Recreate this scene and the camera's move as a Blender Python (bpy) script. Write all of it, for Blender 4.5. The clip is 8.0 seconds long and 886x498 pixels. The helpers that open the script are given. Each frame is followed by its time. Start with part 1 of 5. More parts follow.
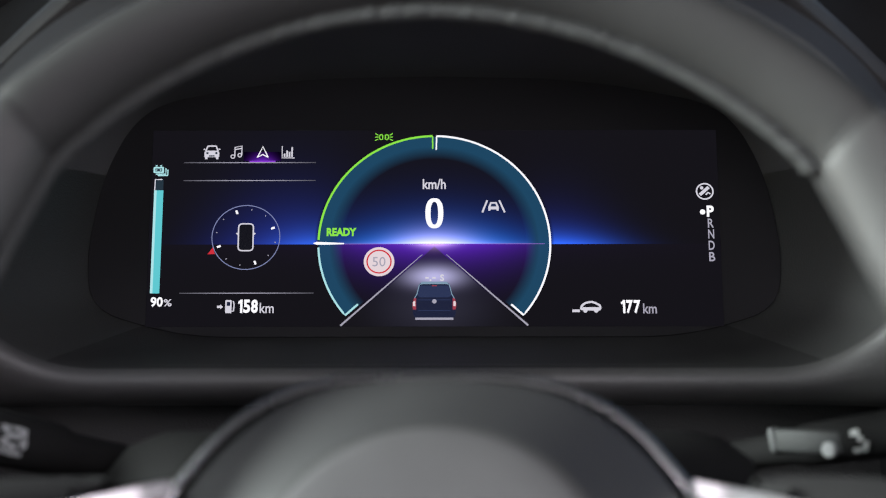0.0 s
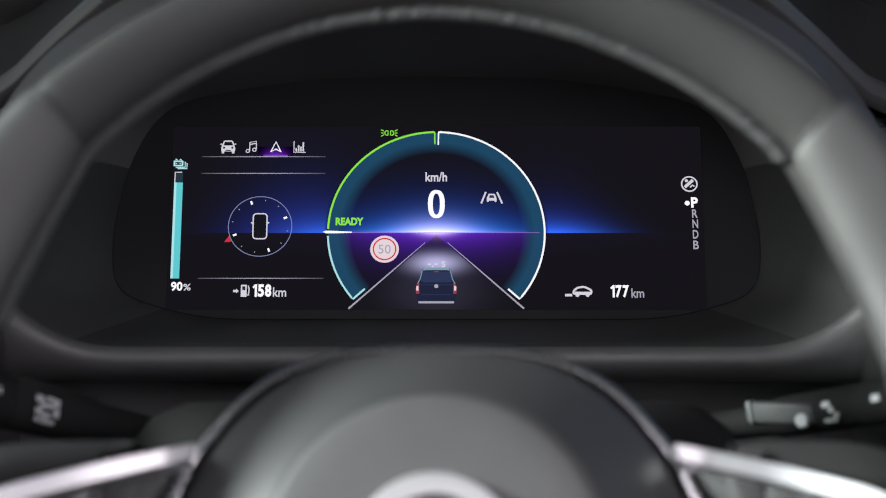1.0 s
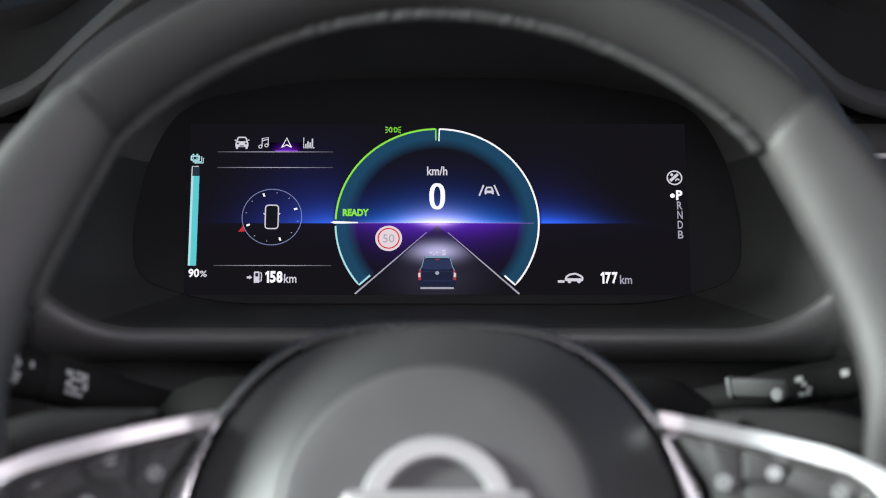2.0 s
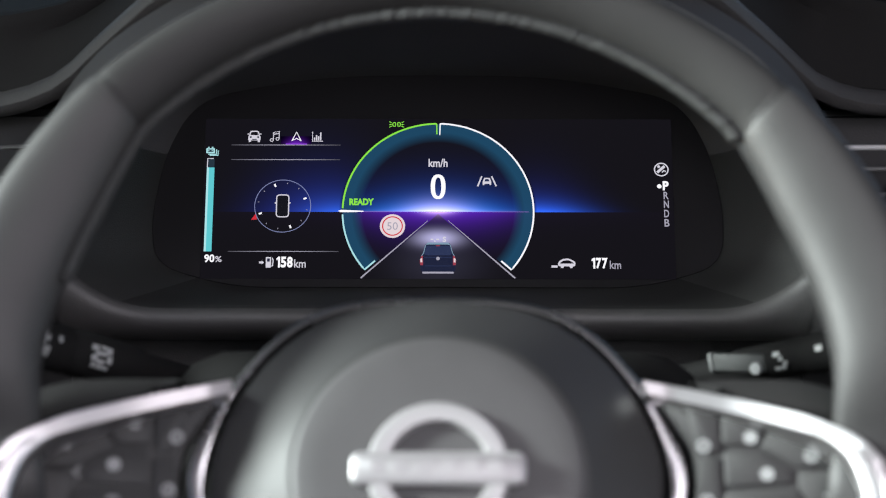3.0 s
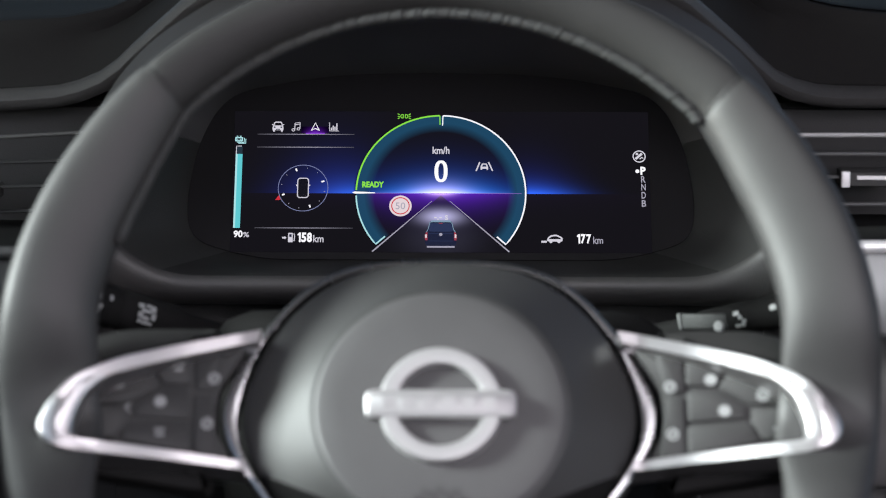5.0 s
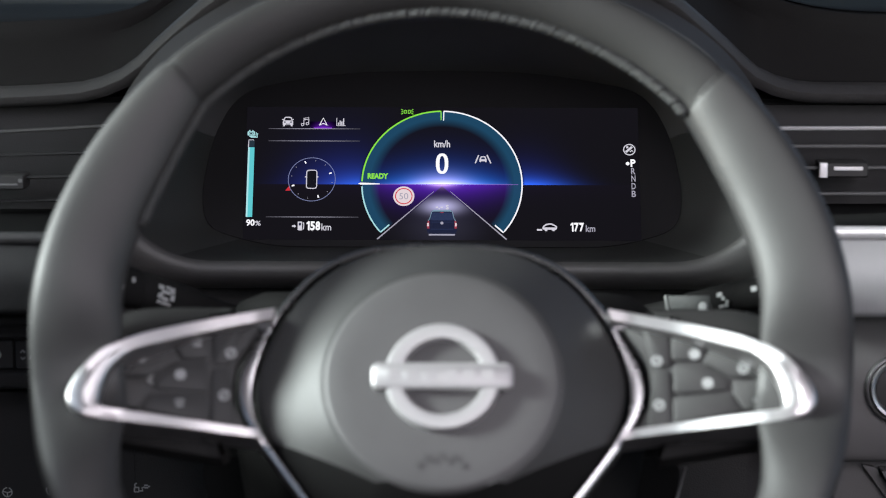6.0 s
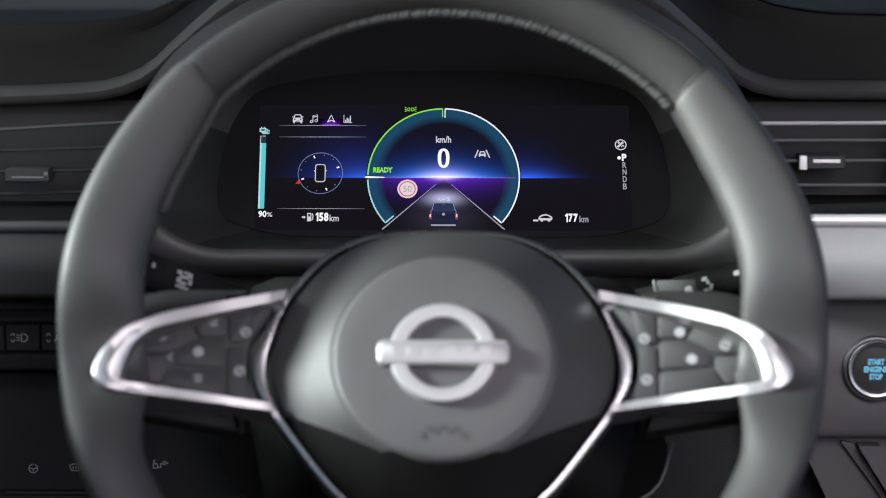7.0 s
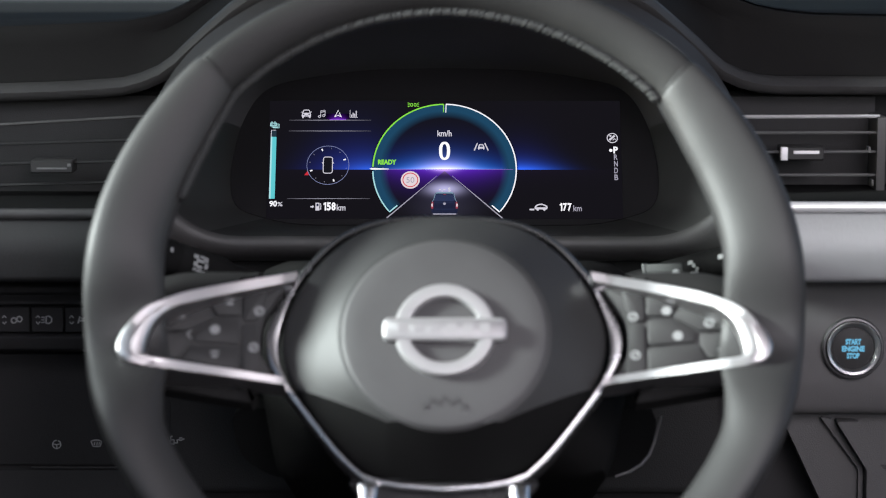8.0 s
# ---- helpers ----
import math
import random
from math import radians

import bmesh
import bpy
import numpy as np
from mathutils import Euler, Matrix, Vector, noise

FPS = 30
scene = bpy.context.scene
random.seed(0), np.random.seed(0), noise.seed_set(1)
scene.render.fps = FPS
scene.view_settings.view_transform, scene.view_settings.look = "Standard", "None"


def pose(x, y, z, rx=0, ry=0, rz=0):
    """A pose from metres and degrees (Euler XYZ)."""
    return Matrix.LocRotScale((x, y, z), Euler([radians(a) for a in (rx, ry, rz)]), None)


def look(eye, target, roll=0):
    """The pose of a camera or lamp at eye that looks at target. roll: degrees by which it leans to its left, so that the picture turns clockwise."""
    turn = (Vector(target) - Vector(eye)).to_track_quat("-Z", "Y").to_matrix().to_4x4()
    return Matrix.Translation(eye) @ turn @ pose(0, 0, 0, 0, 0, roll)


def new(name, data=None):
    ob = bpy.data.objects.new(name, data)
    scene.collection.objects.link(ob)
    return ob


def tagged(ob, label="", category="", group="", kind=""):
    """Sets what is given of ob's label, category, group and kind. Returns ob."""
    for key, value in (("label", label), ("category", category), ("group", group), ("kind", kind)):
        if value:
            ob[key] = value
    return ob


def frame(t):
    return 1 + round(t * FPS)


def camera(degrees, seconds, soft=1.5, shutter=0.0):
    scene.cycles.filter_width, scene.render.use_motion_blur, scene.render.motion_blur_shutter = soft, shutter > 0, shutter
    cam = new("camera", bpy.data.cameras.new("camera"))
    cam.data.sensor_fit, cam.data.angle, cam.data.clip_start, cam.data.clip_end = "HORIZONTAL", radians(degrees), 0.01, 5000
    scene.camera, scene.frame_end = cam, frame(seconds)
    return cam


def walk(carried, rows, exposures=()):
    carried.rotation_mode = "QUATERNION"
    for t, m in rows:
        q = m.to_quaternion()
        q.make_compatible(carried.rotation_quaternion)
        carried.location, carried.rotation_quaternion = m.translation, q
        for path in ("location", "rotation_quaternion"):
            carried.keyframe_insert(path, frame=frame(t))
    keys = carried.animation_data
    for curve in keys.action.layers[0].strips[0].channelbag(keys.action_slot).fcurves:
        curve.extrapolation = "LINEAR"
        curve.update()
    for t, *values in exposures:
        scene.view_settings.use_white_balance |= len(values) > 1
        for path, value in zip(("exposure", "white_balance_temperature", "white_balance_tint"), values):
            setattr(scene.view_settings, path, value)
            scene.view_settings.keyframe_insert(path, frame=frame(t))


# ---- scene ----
# Camera: a long lens on a level slider, focused on the instrument display.
cam = camera(21.147, 8.0, soft=1.1)
PATH = [
    (0, (0.0042, -0.9313, 1.1715), (0.0026, 1.0349, 0.8055), -0.09),
    (0.5, (0.0043, -0.9635, 1.1726), (0.0020, 1.0036, 0.8111), -0.05),
    (1, (0.0033, -0.9976, 1.1736), (0.0024, 0.9704, 0.8176), -0.01),
    (1.5, (0.0023, -1.0316, 1.1736), (0.0031, 0.9377, 0.8245), 0.02),
    (3, (0.0012, -1.1357, 1.1718), (0.0033, 0.8369, 0.8421), 0.10),
    (3.5, (0.0015, -1.1715, 1.1712), (0.0025, 0.8020, 0.8468), 0.12),
    (4, (0.0019, -1.2087, 1.1709), (0.0016, 0.7657, 0.8519), 0.17),
    (4.5, (0.0024, -1.2463, 1.1703), (0.0009, 0.7291, 0.8571), 0.19),
    (6, (0.0002, -1.3602, 1.1668), (0.0009, 0.6177, 0.8698), 0.19),
    (6.5, (0.0013, -1.4002, 1.1650), (-0.0000, 0.5786, 0.8741), 0.18),
    (7, (0.0022, -1.4400, 1.1632), (-0.0012, 0.5396, 0.8788), 0.09),
    (7.5, (0.0019, -1.4809, 1.1617), (-0.0015, 0.4994, 0.8823), 0.05),
    (8, (0.0014, -1.5223, 1.1600), (-0.0017, 0.4586, 0.8847), 0.03),
]
walk(cam, [(t, look(e, g, r)) for t, e, g, r in PATH])
scene.view_settings.exposure = 2.65

# World, sun and window light, with added fill lamps.
world = bpy.data.worlds.new("overcast_sky")
scene.world = world
world.use_nodes = True
wn = world.node_tree.nodes
sky = wn.new("ShaderNodeTexSky")
sky.sky_type = "NISHITA"
sky.sun_disc = False
sky.sun_elevation = radians(21.1)
sky.sun_rotation = radians(-100.2)
world.node_tree.links.new(sky.outputs[0], wn["Background"].inputs[0])
wn["Background"].inputs[1].default_value = 0.03

sun = new("sun", bpy.data.lights.new("sun", "SUN"))
sun.data.energy, sun.data.angle, sun.data.color = 1.8, radians(9), (0.905, 1.0, 0.98)
sun.matrix_world = look((-0.915, -0.165, 0.36), (0, 0, 0))


def area_lamp(name, at, target, sx, sy, watts, colour):
    ob = new(name, bpy.data.lights.new(name, "AREA"))
    ob.data.shape, ob.data.size, ob.data.size_y = "RECTANGLE", sx, sy
    ob.data.energy, ob.data.color = watts, colour
    ob.matrix_world = look(at, target)
    return ob


# added fill that brightens the left edge of the rim
area_lamp("left_rim_fill_light", (-0.456, -0.19, 1.18), (-0.1, -0.2, 1.06), 0.22, 0.22, 0.25, (0.90, 1.0, 0.98))
area_lamp("right_window_light", (1.12, -1.45, 1.36), (0.0, -0.26, 1.0), 0.9, 0.42, 0.48, (1.0, 0.94, 0.98))
# added overhead fill through an invented opening in the headliner
area_lamp("overhead_fill_light", (0.42, -1.35, 1.715), (0.05, -0.5, 1.0), 0.6, 0.5, 1.5, (1.0, 0.925, 1.0))
area_lamp("rear_window_light", (0.55, -2.45, 1.45), (0.0, 0.0, 0.98), 1.0, 0.45, 1.35, (1.0, 0.925, 1.0))


# ---- materials ----
def material(name, base, rough=0.5, metal=0.0, grain=0.0, grain_size=0.001, mottle=0.12, mottle_size=0.03, coat=0.0, spec=0.5):
    """A surface with colour and gloss varied at two scales and a fine relief."""
    m = bpy.data.materials.new(name)
    m.use_nodes = True
    nt = m.node_tree
    b = nt.nodes["Principled BSDF"]
    b.inputs["Roughness"].default_value = rough
    b.inputs["Metallic"].default_value = metal
    b.inputs["Coat Weight"].default_value = coat
    b.inputs["Specular IOR Level"].default_value = spec
    tc = nt.nodes.new("ShaderNodeTexCoord")
    big = nt.nodes.new("ShaderNodeTexNoise")
    big.inputs["Scale"].default_value = 1.0 / mottle_size
    big.inputs["Detail"].default_value = 4
    nt.links.new(tc.outputs["Object"], big.inputs["Vector"])
    ramp = nt.nodes.new("ShaderNodeMix")
    ramp.data_type = "RGBA"
    ramp.inputs[6].default_value = (*[c * (1 - mottle) for c in base], 1)
    ramp.inputs[7].default_value = (*[min(1, c * (1 + mottle)) for c in base], 1)
    nt.links.new(big.outputs["Fac"], ramp.inputs[0])
    nt.links.new(ramp.outputs[2], b.inputs["Base Color"])
    rr = nt.nodes.new("ShaderNodeMapRange")
    rr.inputs["To Min"].default_value = max(0.02, rough * 0.88)
    rr.inputs["To Max"].default_value = min(1, rough * 1.12)
    nt.links.new(big.outputs["Fac"], rr.inputs["Value"])
    nt.links.new(rr.outputs[0], b.inputs["Roughness"])
    if grain:
        fine = nt.nodes.new("ShaderNodeTexVoronoi")
        fine.inputs["Scale"].default_value = 1.0 / grain_size
        nt.links.new(tc.outputs["Object"], fine.inputs["Vector"])
        bump = nt.nodes.new("ShaderNodeBump")
        bump.inputs["Strength"].default_value = grain
        bump.inputs["Distance"].default_value = grain_size * 0.3
        nt.links.new(fine.outputs["Distance"], bump.inputs["Height"])
        nt.links.new(bump.outputs["Normal"], b.inputs["Normal"])
    return m


def brushed(m, along, amount):
    """Fine streaks along one axis, in colour and relief."""
    nt = m.node_tree
    b = nt.nodes["Principled BSDF"]
    tc = nt.nodes.new("ShaderNodeTexCoord")
    mp = nt.nodes.new("ShaderNodeMapping")
    mp.inputs["Scale"].default_value = [25 if a == along else 900 for a in "xyz"]
    n = nt.nodes.new("ShaderNodeTexNoise")
    n.inputs["Scale"].default_value = 1.0
    n.inputs["Detail"].default_value = 3
    nt.links.new(tc.outputs["Object"], mp.inputs[0])
    nt.links.new(mp.outputs[0], n.inputs["Vector"])
    bump = nt.nodes.new("ShaderNodeBump")
    bump.inputs["Strength"].default_value = amount
    bump.inputs["Distance"].default_value = 0.0004
    nt.links.new(n.outputs["Fac"], bump.inputs["Height"])
    nt.links.new(bump.outputs["Normal"], b.inputs["Normal"])
    return m


SCREEN_LEVEL = 0.165  # brightness of lit displays against daylight


def glow(name, colour, strength=1.0):
    """A lit element of a display or a lit symbol."""
    m = bpy.data.materials.new(name)
    m.use_nodes = True
    nt = m.node_tree
    b = nt.nodes["Principled BSDF"]
    b.inputs["Base Color"].default_value = (0.01, 0.01, 0.01, 1)
    b.inputs["Roughness"].default_value = 0.4
    b.inputs["Specular IOR Level"].default_value = 0.0
    b.inputs["Emission Color"].default_value = (*colour, 1)
    b.inputs["Emission Strength"].default_value = strength * SCREEN_LEVEL
    return m


PLASTIC_SOFT = material("soft_touch_plastic", (0.105, 0.1015, 0.1015), 0.62, grain=0.5, grain_size=0.0006)
PLASTIC_BLACK = material("matt_black_plastic", (0.035, 0.0344, 0.0353), 0.65, grain=0.3, grain_size=0.0008, spec=0.2)
# base colour raised to stand for light missing inside the hood
BRIGHTENED_LINING = material("brightened_lining_plastic", (0.080, 0.0775, 0.0800), 0.95, grain=0.3, grain_size=0.0008, spec=0.03)
LIP = material("grey_dash_plastic", (0.055, 0.053, 0.053), 0.5, grain=0.4, grain_size=0.0009)
LEATHER = material("black_leather", (0.0175, 0.0171, 0.0171), 0.6, grain=0.35, grain_size=0.0013, mottle=0.18, spec=0.36)
LEATHER_GRIP = material("smooth_grip_leather", (0.029, 0.0284, 0.0284), 0.54, grain=0.3, grain_size=0.0011, mottle=0.18)
THREAD = material("grey_thread", (0.030, 0.0308, 0.0308), 0.7, grain=0.4, grain_size=0.0004)
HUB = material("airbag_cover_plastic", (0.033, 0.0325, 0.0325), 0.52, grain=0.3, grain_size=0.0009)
# darker copy of the cover plastic, for its shaded lower part
HUB_SHADED = material("shaded_cover_plastic", (0.0085, 0.0083, 0.0083), 0.7, grain=0.3, grain_size=0.0009, spec=0.15)
HUB_DISC = material("airbag_disc_plastic", (0.065, 0.063, 0.064), 0.55, grain=0.4, grain_size=0.0009)
SILVER = material("satin_silver_trim", (0.56, 0.547, 0.553), 0.37, metal=1.0, mottle=0.05)
CHROME = material("bright_chrome", (0.75, 0.74, 0.75), 0.2, metal=1.0, mottle=0.04)
EMBLEM = material("satin_chrome_emblem", (0.37, 0.36, 0.365), 0.48, metal=0.45, mottle=0.05)
HUB_TRIM = material("satin_hub_trim", (0.44, 0.44, 0.446), 0.27, metal=1.0, mottle=0.05)
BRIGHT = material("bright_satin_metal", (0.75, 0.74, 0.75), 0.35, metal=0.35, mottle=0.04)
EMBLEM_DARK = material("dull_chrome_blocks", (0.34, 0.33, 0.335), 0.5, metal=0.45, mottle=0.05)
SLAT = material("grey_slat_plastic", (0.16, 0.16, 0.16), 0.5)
BUTTON = material("button_black_plastic", (0.031, 0.0303, 0.0303), 0.65, mottle=0.1)
MARK = material("white_printed_mark", (0.27, 0.275, 0.275), 0.5, mottle=0.05)
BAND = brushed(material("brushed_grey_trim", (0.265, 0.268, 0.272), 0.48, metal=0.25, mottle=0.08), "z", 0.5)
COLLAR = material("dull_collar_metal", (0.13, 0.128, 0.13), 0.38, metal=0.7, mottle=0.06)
# woven trim of the left band; its dark tone stands for shade
BAND_SHADED = material("shaded_woven_trim", (0.020, 0.0196, 0.0196), 0.6, grain=0.5, grain_size=0.0008)
GLASS_BLACK = material("black_display_glass", (0.017, 0.0165, 0.0178), 0.14, mottle=0.05, spec=0.15)
FABRIC = material("grey_headliner", (0.50, 0.485, 0.48), 0.9, grain=0.4, grain_size=0.002)
ASPHALT = material("asphalt", (0.05, 0.05, 0.05), 0.9, grain=0.6, grain_size=0.01, mottle_size=0.6)
CARPET = material("dark_carpet", (0.02, 0.02, 0.02), 0.95, grain=0.6, grain_size=0.003)


# ---- mesh helpers ----
def finish(bm, smooth=40):
    bmesh.ops.remove_doubles(bm, verts=bm.verts, dist=1e-6)
    bmesh.ops.recalc_face_normals(bm, faces=bm.faces)
    a = radians(smooth)
    for f in bm.faces:
        f.smooth = True
    for e in bm.edges:
        if len(e.link_faces) == 2 and e.calc_face_angle(0) > a:
            e.smooth = False


def part(name, bm, mat, parent=None, label="", smooth=40):
    finish(bm, smooth)
    me = bpy.data.meshes.new(name)
    bm.to_mesh(me)
    bm.free()
    me.materials.append(mat)
    ob = new(name, me)
    ob.parent = parent
    if label:
        ob["label"] = label
    return ob


def thing(name, matrix, label, category, group="", kind=""):
    ob = new(name)
    ob.empty_display_size = 0.02
    ob.matrix_world = matrix
    return tagged(ob, label, category, group, kind)


def fillet(pts, r, n=5, closed=True):
    """Round the corners of a polyline of 2D points."""
    out = []
    k = len(pts)
    for i, p in enumerate(pts):
        if not closed and i in (0, k - 1):
            out.append(Vector(p))
            continue
        p = Vector(p)
        a, b = Vector(pts[i - 1]) - p, Vector(pts[(i + 1) % k]) - p
        ri = r[i] if isinstance(r, (list, tuple)) else r
        d = min(ri, a.length * 0.49, b.length * 0.49)
        if d < 1e-6:
            out.append(p)
            continue
        s, e = p + a.normalized() * d, p + b.normalized() * d
        for j in range(n + 1):
            t = j / n
            out.append(s * (1 - t) ** 2 + p * 2 * t * (1 - t) + e * t * t)
    return out


def resample(pts, n, closed=True):
    pts = [Vector(p) for p in pts]
    if closed:
        pts = pts + [pts[0]]
    acc = [0.0]
    for a, b in zip(pts, pts[1:]):
        acc.append(acc[-1] + (b - a).length)
    out, j = [], 0
    for i in range(n):
        s = acc[-1] * i / (n if closed else n - 1)
        while j < len(acc) - 2 and acc[j + 1] < s:
            j += 1
        w = (s - acc[j]) / max(1e-9, acc[j + 1] - acc[j])
        out.append(pts[j].lerp(pts[j + 1], min(1, w)))
    return out


def loft(bm, rings, closed=True, cap0=False, cap1=False):
    vs = [[bm.verts.new(p) for p in ring] for ring in rings]
    n = len(vs[0])
    for a, b in zip(vs, vs[1:]):
        for i in range(n if closed else n - 1):
            j = (i + 1) % n
            bm.faces.new((a[i], a[j], b[j], b[i]))
    if cap0:
        bm.faces.new(vs[0])
    if cap1:
        bm.faces.new(vs[-1])
    return vs


def slab(bm, pts, z0, z1, bevel=0.0):
    """A flat piece with the outline pts in its x-y plane, from z0 up to z1, its upper edge rounded by bevel."""
    pts = [Vector((p[0], p[1])) for p in pts]
    rings = [[Vector((p.x, p.y, z0)) for p in pts]]
    if bevel:
        rings.append([Vector((p.x, p.y, z1 - bevel)) for p in pts])
        n = len(pts)
        area = sum(pts[i - 1].x * pts[i].y - pts[i].x * pts[i - 1].y for i in range(n))
        sg = 1 if area > 0 else -1
        nor = []
        for i in range(n):
            t = (pts[(i + 1) % n] - pts[i - 1])
            t = t.normalized() if t.length else Vector((1, 0))
            nor.append(Vector((-t.y, t.x)) * sg)
        for q in (0.35, 1.0):
            rings.append([Vector((*(p + m * bevel * (1 - math.sqrt(1 - q * q))), z1 - bevel + bevel * q)) for p, m in zip(pts, nor)])
    else:
        rings.append([Vector((p.x, p.y, z1)) for p in pts])
    loft(bm, rings, True, True, True)
    return bm


def stroke(bm, pts, w, z0, z1, closed=False):
    """A flat line of width w along pts."""
    pts = [Vector((p[0], p[1])) for p in pts]
    n = len(pts)
    L, R = [], []
    for i, p in enumerate(pts):
        a = pts[i - 1] if (closed or i) else p
        b = pts[(i + 1) % n] if (closed or i < n - 1) else p
        t = (b - a).normalized()
        m = Vector((-t.y, t.x)) * (w[i] if isinstance(w, (list, tuple)) else w) / 2
        L.append(p + m)
        R.append(p - m)
    rings = [[Vector((*a, z0)), Vector((*b, z0)), Vector((*b, z1)), Vector((*a, z1))] for a, b in zip(L, R)]
    if closed:
        rings.append(rings[0])
    loft(bm, rings, True, not closed, not closed)
    return bm


def tube(bm, path, radii, n=12, caps=True, squash=1.0):
    path = [Vector(p) for p in path]
    rings = []
    up = Vector((0, 0, 1))
    for i, p in enumerate(path):
        t = (path[min(i + 1, len(path) - 1)] - path[max(i - 1, 0)]).normalized()
        s = t.cross(up)
        s = s.normalized() if s.length > 1e-4 else Vector((1, 0, 0))
        u = s.cross(t)
        r = radii[i] if isinstance(radii, (list, tuple)) else radii
        rings.append([p + s * r * math.cos(2 * math.pi * k / n) + u * r * squash * math.sin(2 * math.pi * k / n) for k in range(n)])
    loft(bm, rings, True, caps, caps)
    return bm


def sweep_x(bm, profile, x0, x1, steps=1, bow=None):
    """A closed profile of (y, z) points drawn along x. bow(x): a shift in y and z."""
    rings = []
    for i in range(steps + 1):
        x = x0 + (x1 - x0) * i / steps
        dy, dz = bow(x) if bow else (0, 0)
        rings.append([Vector((x, p[0] + dy, p[1] + dz)) for p in profile])
    loft(bm, rings, True, True, True)
    return bm


def box(bm, x0, x1, y0, y1, z0, z1, r=0.0):
    pts = fillet([(x0, y0), (x1, y0), (x1, y1), (x0, y1)], r, 3) if r else [(x0, y0), (x1, y0), (x1, y1), (x0, y1)]
    return slab(bm, pts, z0, z1, min(r, (z1 - z0) * 0.4) * 0.6)


def arc(cx, cy, r, a0, a1, n=24):
    return [(cx + r * math.cos(radians(a0 + (a1 - a0) * i / n)), cy + r * math.sin(radians(a0 + (a1 - a0) * i / n))) for i in range(n + 1)]


PAD = material("dark_pad_plastic", (0.014, 0.0135, 0.0135), 0.85, grain=0.2, grain_size=0.0012, spec=0.05)
PAD_TOP = material("grained_dash_top", (0.013, 0.0126, 0.0126), 0.85, grain=0.35, grain_size=0.0014, spec=0.05)
KNEE = material("knee_panel_plastic", (0.023, 0.0225, 0.0225), 0.7, grain=0.5, grain_size=0.0009)
RUBBER = material("black_rubber", (0.013, 0.013, 0.013), 0.9, spec=0.05)
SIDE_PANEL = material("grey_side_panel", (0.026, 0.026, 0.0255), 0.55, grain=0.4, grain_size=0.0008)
MARK_BRIGHT = material("bright_printed_mark", (0.45, 0.45, 0.45), 0.5, mottle=0.04)
CONSOLE = material("console_plastic", (0.085, 0.082, 0.082), 0.6, grain=0.6, grain_size=0.0006)
STRIP_GREY = material("grained_edge_plastic", (0.042, 0.0405, 0.0405), 0.65, grain=0.5, grain_size=0.001, spec=0.3)
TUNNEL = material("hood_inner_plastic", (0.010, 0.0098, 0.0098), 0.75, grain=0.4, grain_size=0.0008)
TILT = pose(0, 0, 1.0, 60, 0, 0)          # display plane: x right, y up the screen, z towards the driver
WHEEL = pose(0, -0.261, 0.958, 60, 0, 0)  # steering wheel plane, same axes


# ---- cabin shell and ground ----
def plain_box(name, lo, hi, mat, label, category, kind="structure"):
    bm = bmesh.new()
    box(bm, lo[0], hi[0], lo[1], hi[1], lo[2], hi[2])
    return tagged(part(name, bm, mat), label, category, kind=kind)


plain_box("ground", (-60, -60, -0.1), (60, 60, 0.0), ASPHALT, "grey asphalt ground outside the van", "ground")
plain_box("floor", (-0.52, -2.6, 0.35), (1.2, 0.7, 0.40), CARPET, "dark carpeted cabin floor", "floor")
# unseen headliner; its opening is added for the overhead fill lamp
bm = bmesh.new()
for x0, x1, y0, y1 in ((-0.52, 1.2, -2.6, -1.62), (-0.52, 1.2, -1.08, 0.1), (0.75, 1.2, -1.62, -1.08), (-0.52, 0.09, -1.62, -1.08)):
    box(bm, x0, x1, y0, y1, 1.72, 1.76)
tagged(part("ceiling", bm, FABRIC), "grey fabric headliner with an added opening for the overhead fill lamp", "ceiling", kind="structure")
plain_box("bulkhead", (-0.52, 0.75, 0.4), (1.2, 0.8, 1.08), PLASTIC_BLACK, "dark firewall behind the dashboard", "wall")
for side, x0, x1 in (("left", -0.52, -0.46), ("right", 1.13, 1.2)):
    sill = 1.053 if side == "left" else 1.075
    plain_box("wall_" + side, (x0, -2.6, 0.4), (x1, 0.75, sill), PLASTIC_BLACK, "dark plastic lower door panel", "wall")
    plain_box("wall_top_" + side, (x0, -2.6, 1.6), (x1, 0.1, 1.72), FABRIC, "grey fabric rail above the side window", "wall")
    if side == "left":
        plain_box("wall_pillar_left", (x0, -2.6, sill), (x1, -1.2, 1.6), FABRIC, "grey fabric rear side lining", "wall")
    else:
        plain_box("wall_pillar_right", (x0, -2.6, sill), (x1, -1.95, 1.6), FABRIC, "grey fabric rear side lining", "wall")
# unseen box, added to block the sun from the left dash
plain_box("wall_sun_block", (-0.52, -0.20, 1.053), (-0.46, 0.26, 1.6), FABRIC, "unseen grey blocker that keeps the sun off the left dash", "wall")
plain_box("wall_screen_top", (-0.52, 0.1, 1.60), (1.2, 0.14, 1.76), FABRIC, "grey fabric rail above the windscreen", "wall")
plain_box("wall_rear", (-0.46, -2.6, 0.4), (1.13, -2.55, 1.2), PLASTIC_BLACK, "dark lower rear door lining", "wall")
plain_box("wall_rear_top", (-0.46, -2.6, 1.68), (1.13, -2.55, 1.72), FABRIC, "grey strip above the rear window", "wall")


